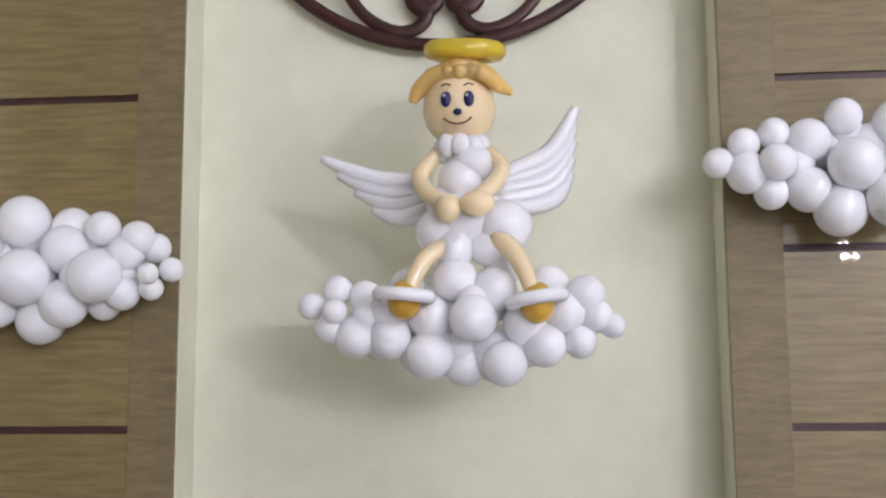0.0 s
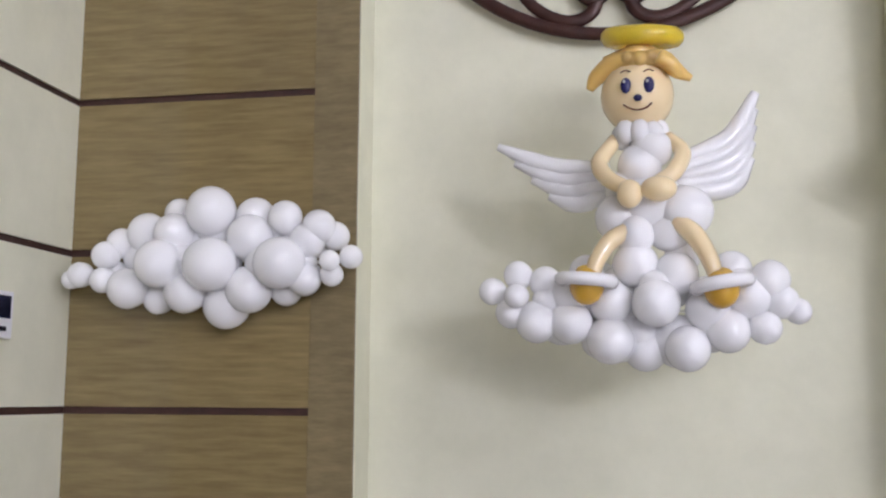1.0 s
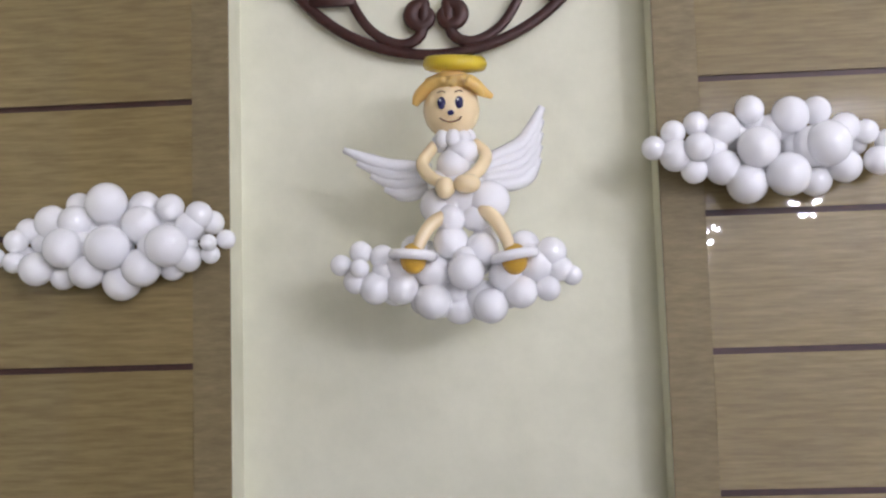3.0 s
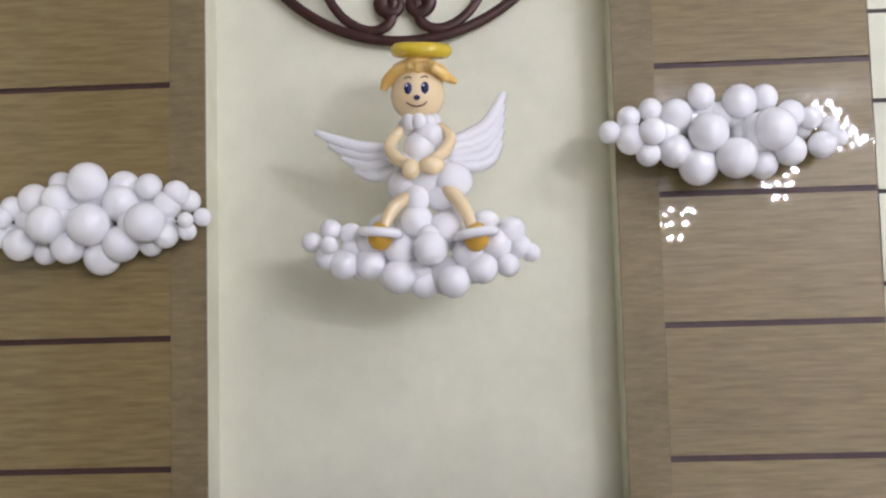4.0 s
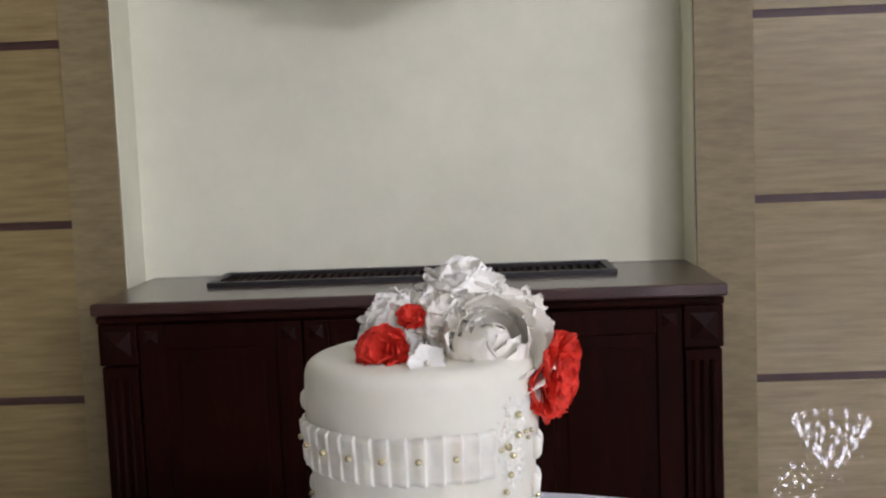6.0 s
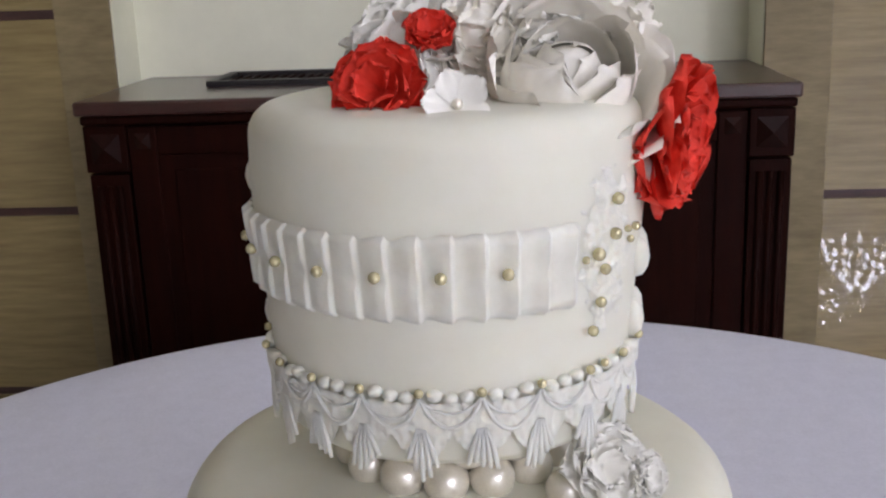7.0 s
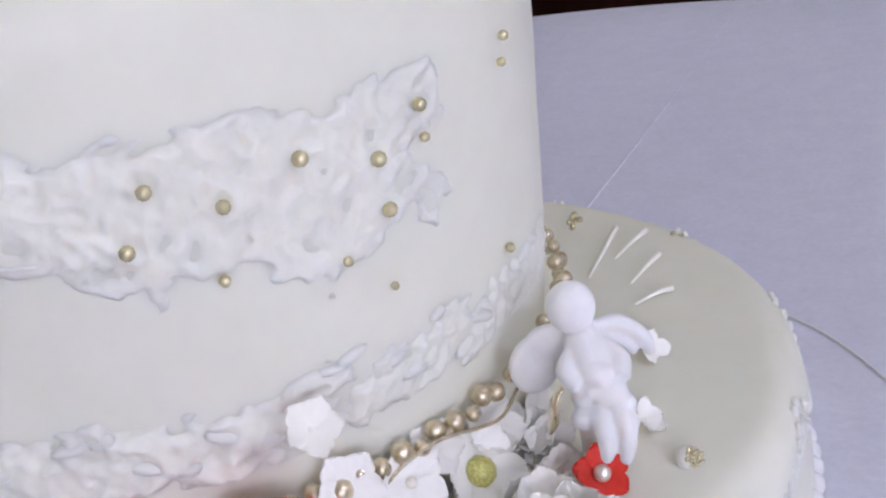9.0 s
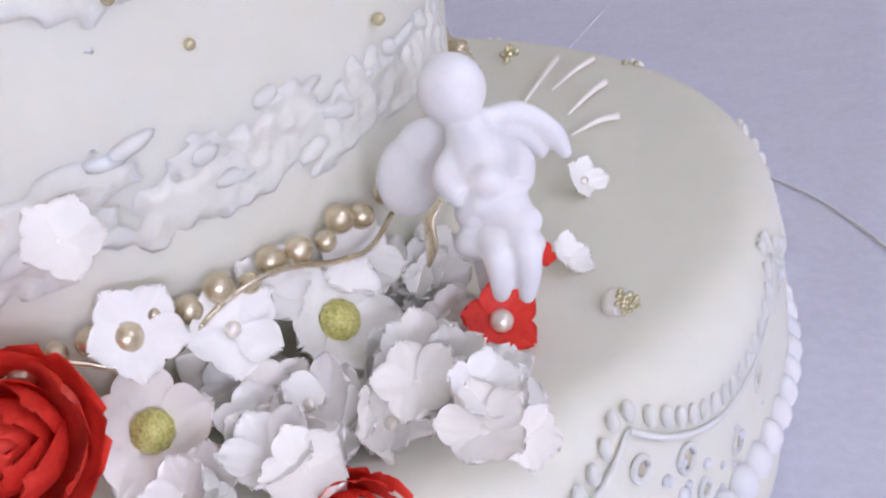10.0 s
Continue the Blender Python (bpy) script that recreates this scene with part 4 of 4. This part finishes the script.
for k in range(8):
    a0 = -88 + SPAN * k
    for t in np.linspace(0.03, 0.97, 17):
        z = swag_height(t)
        bead("piped_flute", LACE_BEAD, polar(a0 + SPAN * t, side3(z) - 0.0002, z), (0.0013, 0.0013, 0.0025), tier_low)
    bm = bmesh.new()
    tube(bm, [polar(a0 + SPAN * t, side3(swag_height(t) - 0.0042), swag_height(t) - 0.0042) for t in np.linspace(0.0, 1.0, 13)], 0.0007, seg=6, n=3)
    part("piped_cord", bm, LACE, tier_low)
    for t, drop, r in ((0.02, .012, .0019), (0.06, .023, .0017), (0.22, .010, .0023), (0.30, .019, .0017), (0.52, .015, .0020), (0.70, .010, .0023), (0.84, .020, .0018)):
        a, z = a0 + SPAN * t, swag_height(t) - drop
        bm = bmesh.new()
        ring = [polar(a + math.degrees(r * math.cos(q) / 0.148), side3(z) - 0.0002, z + 1.3 * r * math.sin(q)) for q in np.linspace(0, 2 * math.pi, 15)]
        tube(bm, ring, 0.0007, n=0, seg=6)
        eyelet = part("eyelet", bm, LACE, tier_low)
        bm = bmesh.new()
        ball(bm, polar(a, side3(z) - 0.0004, z), (r * 0.5, r * 0.5, r * 1.05), sub=1)
        part("eyelet_filling", bm, PASTE, eyelet)
    for q in range(26):
        t = rng.uniform(0, 1)
        bead("sugar_pearl", SUGAR_BEAD, polar(a0 + SPAN * t, T3[2] + 0.0002, swag_height(t) - rng.uniform(0.006, 0.026)), rng.uniform(0.0008, 0.0015), tier_low)


# ---- sugar flowers ----
def petal(length, width, cup, curl, ruffle, seed, notch=0.0):
    bm = bmesh.new()
    nu, nv = 12, 8
    grid = []
    for i in range(nu + 1):
        u = i / nu
        w = width * (math.sqrt(max(0.0, 1 - ((u - 0.58) / 0.43) ** 2)) if u > 0.58 else 0.25 + 0.75 * math.sin(math.pi / 2 * u / 0.58))
        row = []
        for j in range(nv + 1):
            v = 2 * j / nv - 1
            end = 1 - 0.16 * v * v * u - notch * (1 - abs(v)) ** 3 * u
            q = ruffle * u * u * (noise.noise(Vector((v * 2.4, u * 2.0, seed))) + 0.6 * math.sin(v * 9 + seed))
            row.append(bm.verts.new((v * w, u * length * end, cup * v * v * w + curl * u * u * length + q * length)))
        grid.append(row)
    for i in range(nu):
        for j in range(nv):
            bm.faces.new((grid[i][j], grid[i][j + 1], grid[i + 1][j + 1], grid[i + 1][j]))
    return bm


def facing(place, normal, spin=0.0):
    return Matrix.Translation(place) @ Vector(normal).normalized().to_track_quat("Z", "Y").to_matrix().to_4x4() @ Matrix.Rotation(spin, 4, "Z")


def blossom(place, normal, r, material, centre=None, centre_r=0.25, seed=0, petals=5, name="blossom", label="", cup=0.12):
    """An open flower of five petals round a small centre."""
    f = part(name, bmesh_cone(r * 0.14, r * 0.3), material, cake, label)
    rng = random.Random(seed)
    f.matrix_basis = facing(place, normal, rng.uniform(0, 6))
    bm = petal(r, r * 0.43, cup, 0.12 + rng.uniform(-0.1, 0.15), 0.07, seed, 0.12)
    first = part("petal", bm, material, f)
    for k in range(petals):
        m = Matrix.Rotation(2 * math.pi * k / petals + rng.uniform(-0.1, 0.1), 4, "Z") @ Matrix.Translation((0, r * 0.07, 0.0003 * (k % 2))) @ Matrix.Rotation(rng.uniform(0.05, 0.4), 4, "X")
        if k == 0:
            first.matrix_basis = m
        else:
            again(first, m)
    if centre:
        bm = bmesh.new()
        ball(bm, (0, 0, r * 0.12), (r * centre_r, r * centre_r, r * centre_r * 0.8), sub=2)
        part("flower_centre", bm, centre, f)
    return f


def bmesh_cone(r, h):
    bm = bmesh.new()
    lathe(bm, [(0.0002, -h), (r * 0.4, -h * 0.6), (r, -0.1 * h), (r * 0.8, 0.05 * h), (0.0002, 0.08 * h)], 12)
    return bm


def peony(place, normal, r, material, seed, rings, ruffle=0.12, width=0.6, name="peony", label="", notch=0.1):
    """A full flower: rings of (count, radius share, lean in degrees, length share)."""
    f = part(name, bmesh_cone(r * 0.25, r * 0.5), material, cake, label)
    rng = random.Random(seed)
    f.matrix_basis = facing(place, normal, rng.uniform(0, 6))
    for q, (n, base, lean, length) in enumerate(rings):
        for variant in range(2):
            first = None
            for k in range(variant, n, 2):
                m = (Matrix.Rotation(2 * math.pi * (k + 0.5 * (q % 2)) / n + rng.uniform(-0.15, 0.15), 4, "Z") @ Matrix.Translation((0, r * base, 0.05 * r * q))
                     @ Matrix.Rotation(math.radians(lean + rng.uniform(-9, 9)), 4, "X") @ Matrix.Rotation(rng.uniform(-0.2, 0.2), 4, "Y"))
                if first is None:
                    first = part("petal", petal(r * length, r * length * width, 0.45, 0.22 - 0.004 * lean, ruffle, seed + q * 3.1 + variant * 1.7, notch), material, f)
                    first.matrix_basis = m
                else:
                    again(first, m)
    return f


def cupped_petal(r, tip, half, lift, seed):
    """A broad petal that hugs a ball of radius r, from its foot to a polar angle tip; its lip stands off by lift."""
    bm = bmesh.new()
    nu, nv = 12, 10
    grid = []
    for i in range(nu + 1):
        u = i / nu
        w = half * (0.55 + 0.45 * min(1.0, u / 0.5)) * math.sqrt(max(0.0, 1 - max(0.0, (u - 0.55) / 0.46) ** 2))
        row = []
        for j in range(nv + 1):
            v = 2 * j / nv - 1
            polar_angle = math.radians(155 + (tip - 155) * u * (1 - 0.05 * v * v))
            az = math.radians(w * v)
            wave = 0.035 * noise.noise(Vector((v * 2.2, u * 2.5, seed))) * (0.3 + u) + 0.025 * u * math.sin(v * 5 + seed)
            rr = r * (1 + lift * u ** 2.5 + 0.05 * v * v * u + wave)
            row.append(bm.verts.new((rr * math.sin(polar_angle) * math.cos(az), rr * math.sin(polar_angle) * math.sin(az), rr * math.cos(polar_angle))))
        grid.append(row)
    for i in range(nu):
        for j in range(nv):
            bm.faces.new((grid[i][j], grid[i][j + 1], grid[i + 1][j + 1], grid[i + 1][j]))
    return bm


LAYERS = ((3, 0.40, 14, 74, 0.10), (4, 0.56, 30, 62, 0.14), (5, 0.72, 46, 54, 0.18), (6, 0.86, 64, 46, 0.24), (6, 0.96, 88, 44, 0.30))


def cabbage_flower(place, normal, r, material, seed, name, label, layers=LAYERS):
    """A full round flower of broad petals folded over one another: (count, radius share, tip angle, half width, lip)."""
    bm = bmesh.new()
    ball(bm, (0, 0, 0), r * 0.36, sub=3)
    f = part(name, bm, material, cake, label)
    rng = random.Random(seed)
    f.matrix_basis = facing(place, normal, rng.uniform(0, 6))
    for q, (n, share, tip, half, lift) in enumerate(layers):
        for k in range(n):
            o = part("petal", cupped_petal(r * share * rng.uniform(0.96, 1.04), tip + rng.uniform(-8, 8), half, lift * rng.uniform(0.6, 1.3), seed + q * 5.3 + k * 1.9), material, f)
            o.matrix_basis = Matrix.Rotation(2 * math.pi * (k + 0.5 * (q % 2)) / n + rng.uniform(-0.12, 0.12), 4, "Z") @ Matrix.Rotation(rng.uniform(-0.1, 0.1), 4, "X")
    return f


def pompom(place, normal, r, material, seed, n=34, label="", name="chrysanthemum"):
    """A full ragged flower: a rough heart beset with short petals that stand out on all sides."""
    bm = bmesh.new()
    bmesh.ops.create_icosphere(bm, subdivisions=4, radius=r * 0.74)
    for v in bm.verts:
        v.co *= 1 + 0.30 * (0.4 - abs(noise.noise(v.co / r * 2.6 + Vector((seed, 0, 0))))) + 0.12 * noise.noise(v.co / r * 7)
    f = part(name, bm, material, cake, label)
    rng = random.Random(seed)
    f.matrix_basis = facing(place, normal, rng.uniform(0, 6))
    shapes = []
    for k in range(n):
        lift = 1 - 1.15 * (k + 0.5) / n
        turn = 2.39996 * k
        d = Vector((math.sqrt(max(0, 1 - lift * lift)) * math.cos(turn), math.sqrt(max(0, 1 - lift * lift)) * math.sin(turn), lift))
        up = Vector((rng.uniform(-1, 1), rng.uniform(-1, 1), 2.0))
        side = d.cross(up).normalized()
        face = side.cross(d)
        m = Matrix((side, d, face)).transposed().to_4x4()
        m = Matrix.Translation(d * r * 0.45) @ m @ Matrix.Rotation(rng.uniform(-0.5, 0.5), 4, "Y") @ Matrix.Rotation(rng.uniform(-0.45, 0.2), 4, "X")
        if k < 3:
            o = part("petal", petal(r * (0.54 + 0.07 * k), r * 0.33, 0.40, 0.12, 0.10, seed + k * 2.7, 0.14), material, f)
            shapes.append(o)
            o.matrix_basis = m
        else:
            again(shapes[k % 3], m)
    return f



# on top: a heap of ragged white and cream flowers, and red carnations
OPEN = [(9, 0.06, 6, 0.98), (8, 0.06, 26, 0.86), (6, 0.05, 48, 0.66)]
FAN = [(9, 0.05, 2, 1.0), (8, 0.05, 12, 0.82), (7, 0.04, 26, 0.60), (5, 0.03, 50, 0.40)]
cabbage_flower(at_cake(0.050, 0.945, 1.152), (0.18, -0.70, 0.70), 0.034, PETAL_CREAM, 4, "peony", "large cream sugar peony with broad petals")
pompom(at_cake(0.030, 0.985, 1.170), (0.0, -0.25, 1), 0.035, PETAL, 8, 60, label="white sugar chrysanthemum")
pompom(at_cake(-0.012, 0.975, 1.156), (-0.5, -0.5, 0.8), 0.030, PETAL, 15, 60, label="white sugar chrysanthemum")
pompom(at_cake(0.064, 0.985, 1.156), (0.5, -0.2, 0.9), 0.029, PETAL_CREAM, 21, 44)
pompom(at_cake(0.018, 0.962, 1.164), (-0.1, -0.7, 0.7), 0.022, PETAL_CREAM, 25, 44)
peony(at_cake(-0.020, 0.925, 1.1505), (-0.20, -0.90, 0.42), 0.0200, PETAL_RED, 31, OPEN, 0.13, 0.52, "carnation", "red sugar carnation", 0.12)
peony(at_cake(-0.003, 0.945, 1.169), (0.1, -0.6, 0.6), 0.0115, PETAL_RED, 37, OPEN, 0.16, 0.5, "carnation", "small red sugar carnation", 0.12)
peony(at_cake(0.086, 0.955, 1.128), (0.88, -0.46, -0.10), 0.034, PETAL_RED, 41, FAN, 0.09, 0.55, "carnation", "red sugar carnation at the edge of the top tier", 0.10)
blossom(at_cake(0.009, 0.905, 1.147), (0.1, -0.9, 0.45), 0.0135, PETAL, PEARL, 0.16, 45)
# ruffled white flowers that trail away from the pearls
peony(at_cake(0.060, 0.914, 1.003), (0.40, -0.80, 0.40), 0.0195, PETAL, 51, OPEN, 0.16, 0.52, "ruffle_flower", "white ruffled sugar flower by the pearls", 0.12)
peony(at_cake(0.077, 0.914, 0.9985), (0.65, -0.65, 0.45), 0.0110, PETAL, 53, OPEN, 0.16, 0.52, "ruffle_flower", "small white ruffled sugar flower by the pearls", 0.12)
bead("pearl", PEARL_BEAD, at_cake(0.047, 0.912, 0.9940), 0.0085, pedestal)

# over the bottom tier
W5 = [(.0817, .8646, .879, .0068), (.1072, .8782, .8335, .0098), (.1365, .8868, .8310, .0098), (.0935, .884, .8506, .0088), (.1050, .9020, .8375, .0122),
      (.082, .8700, .8365, .0116), (.0826, .8729, .8574, .0084), (.1067, .9131, .8465, .0090), (.0972, .895, .8524, .0074), (.1171, .8979, .8300, .0090),
      (.1449, .8771, .8265, .0056), (.144, .9365, .8275, .0056), (.143, .9741, .8285, .0062), (.092, .8838, .8368, .0084), (.1131, .9394, .8315, .0078),
      (.1200, .8800, .8300, .0080), (.1240, .9120, .8290, .0070)]
for k, (x, y, z, r) in enumerate(W5):
    z = max(z, 0.8335) + (0.003 if k in (4, 5) else 0.0)
    n = Vector((x - CX, y - CY, 0)).normalized() * 0.6 + Vector((0.25, -0.5, 0.75)) + Vector((math.sin(k * 2.3), math.cos(k * 1.7), 0)) * 0.28
    centre = GLITTER if k in (4, 5) else (PEARL if k in (1, 2, 3, 12) else None)
    blossom(at_cake(x, y, z), n, r * 1.08, PETAL if k % 5 else PETAL_CREAM, centre, 0.32 if k in (4, 5) else 0.16, 60 + k)
rng = random.Random(5)
for k in range(170):
    x, y = rng.uniform(.068, .140), rng.uniform(.852, .922)
    if math.hypot(x - .1285, y - .8620) < .013 or math.hypot(x - .136, y - .905) < .017 or math.hypot(x - .040, y - .978) > .149 or x + y > 1.045 or min(math.hypot(x - .105, y - .902), math.hypot(x - .082, y - .870)) < .017:
        continue
    z = 0.8330 + rng.uniform(0, 0.009)
    n = Vector((rng.uniform(-0.4, 0.6), rng.uniform(-0.9, -0.2), 0.8))
    blossom(at_cake(x, y, z), n, rng.uniform(0.0065, 0.0095), PETAL if k % 4 else PETAL_CREAM, PEARL if k % 3 == 0 else None, 0.2, 300 + k)
cabbage_flower(at_cake(.0700, .8500, .8520), (0.35, -0.75, 0.6), 0.0132, PETAL_RED, 81, "rose", "red sugar rose")
cabbage_flower(at_cake(.1190, .8590, .8290), (0.55, -0.75, 0.4), 0.0085, PETAL_RED, 83, "rose", "small red sugar rose")
cabbage_flower(at_cake(.040, .838, .850), (0.2, -0.9, 0.5), 0.0125, PETAL_RED, 85, "rose", "red sugar rose")
cabbage_flower(at_cake(-.124, .932, .8440), (-0.8, -0.4, 0.7), 0.012, PETAL_RED, 87, "rose", "red sugar rose")
for k, (x, y, z, r) in enumerate(((-.116, .915, .836, .010), (-.105, .888, .837, .011), (-.085, .868, .838, .011), (-.058, .850, .838, .011), (-.028, .840, .839, .012), (.005, .836, .840, .011), (.022, .840, .860, .009))):
    blossom(at_cake(x, y, z), (x * 3, -0.6, 0.7), r, PETAL, PEARL, 0.2, 95 + k)
blossom(at_cake(.1352, .9080, .8362), (0.45, -0.75, 0.75), 0.0080, PETAL_RED, PEARL, 0.30, 111, label="small red sugar blossom with a pearl")
blossom(at_cake(.1400, .9290, .8385), (0.6, -0.5, 0.6), 0.0032, PETAL_RED, None, 0.3, 113)
# gold medallion
bm = bmesh.new()
lathe(bm, [(0.0002, 0), (0.0042, 0), (0.0046, 0.0012), (0.0036, 0.0026), (0.0002, 0.003)], 24)
medal = part("medallion", bm, SUGAR_CREAM, cake)
medal.matrix_basis = facing(at_cake(.1560, .9215, .8300), (0.6, -0.35, 0.9))
for k in range(14):
    a, q = k * 2.4, 0.0028 * math.sqrt(k / 14)
    bead("gold_grain", GOLD_BEAD, (q * math.cos(a), q * math.sin(a), 0.0028), (0.0009, 0.0006, 0.0007), medal)
# small gilt ornaments on the rim of the bottom tier
for a, r, z in ((35.5, 0.180, .8300), (16.0, 0.184, .8250), (49.4, 0.163, .8318), (47.5, 0.157, .8318)):
    bm = bmesh.new()
    for q in range(5):
        ball(bm, polar(a + rng.uniform(-1, 1), r + rng.uniform(-0.0015, 0.0015), z + rng.uniform(-0.001, 0.002)), rng.uniform(0.0008, 0.0015), sub=1)
    part("gilt_spray", bm, GOLD, cake)
# gilt leaf under the figure
bm = bmesh.new()
tube(bm, [at_cake(.1290, .9040, .8640), at_cake(.1268, .9030, .8610), at_cake(.1262, .9030, .8560), at_cake(.1245, .9040, .8510)], [0.0008, 0.0016, 0.0022, 0.0006], seg=8, flat=0.4)
part("gilt_leaf", bm, CHAMPAGNE, cake)
# thin sugar stamens lying on the bottom tier
for (xa, ya), (xb, yb) in (((.1333, 1.0238), (.1419, 1.044)), ((.126, 1.045), (.136, 1.066)), ((.136, 1.008), (.148, 1.016)), ((.118, 1.03), (.124, 1.07))):
    bm = bmesh.new()
    tube(bm, [at_cake(xa, ya, .8318), at_cake((xa + xb) / 2 + .001, (ya + yb) / 2, .8338), at_cake(xb, yb, .8332)], [0.0004, 0.0008, 0.0012], seg=6)
    part("stamen", bm, PETAL_CREAM, cake)


# ---- sugar cherub on the bottom tier, one mesh ----
def cherub():
    bm = bmesh.new()
    ball(bm, (.1315, .9140, .8808), (.0062, .0062, .0066))
    tube(bm, [(.1322, .9140, .876), (.1340, .9125, .871), (.1362, .9100, .8650), (.1370, .9085, .8600)], [.0034, .0054, .0062, .0066])
    # frilled gown
    for x, y, z, r in ((.1395, .9065, .8610, .0050), (.1345, .9070, .8600, .0044), (.1425, .9045, .8590, .0040), (.1385, .9030, .8560, .0046), (.1440, .9015, .8560, .0032), (.1340, .9040, .8555, .0040),
                       (.1375, .9060, .8665, .0040), (.1410, .9080, .8650, .0036)):
        ball(bm, (x, y, z), (r, r * 0.9, r * 0.8), sub=3)
    tube(bm, [(.1425, .9040, .8580), (.1440, .9000, .8560), (.1440, .8985, .8510), (.1430, .8985, .8465)], [.0030, .0028, .0022, .0014])
    tube(bm, [(.1375, .9030, .8565), (.1390, .8990, .8550), (.1392, .8980, .8505), (.1385, .8985, .8470)], [.0030, .0028, .0022, .0014])
    tube(bm, [(.1385, .9125, .8705), (.1425, .9105, .8680), (.1430, .9065, .8650)], [.0026, .0028, .0024])
    tube(bm, [(.1315, .9100, .8700), (.1300, .9065, .8670), (.1335, .9035, .8645)], [.0026, .0028, .0024])
    # wings
    ball(bm, (.1205, .9155, .8640), (.0066, .0030, .0090), m=Matrix.Rotation(0.45, 4, "Y"))
    ball(bm, (.1245, .9160, .8690), (.0070, .0030, .0058), m=Matrix.Rotation(-0.6, 4, "Y"))
    tube(bm, [(.1360, .9160, .8740), (.1415, .9185, .8735), (.1470, .9195, .8690), (.1495, .9195, .8640)], [.0026, .0034, .0030, .0014], flat=0.7)
    tube(bm, [(.1370, .9165, .8705), (.1420, .9180, .8690), (.1455, .9185, .8650)], [.0024, .0028, .0014], flat=0.7)
    # peg that holds it in the tier
    tube(bm, [(.1368, .9095, .8600), (.1340, .9180, .8440), (.1325, .9240, .8245)], [.0062, .0050, .0040])
    ob = finish("cherub_figurine", bm, SUGAR)
    weld = ob.modifiers.new("weld", "REMESH")
    weld.mode, weld.voxel_size, weld.use_smooth_shade = "VOXEL", 0.00045, True
    soft = ob.modifiers.new("soften", "SMOOTH")
    soft.factor, soft.iterations = 0.5, 14
    tagged(ob, "white sugar cherub figurine sitting among sugar flowers on the cake", "figurine")


cherub()
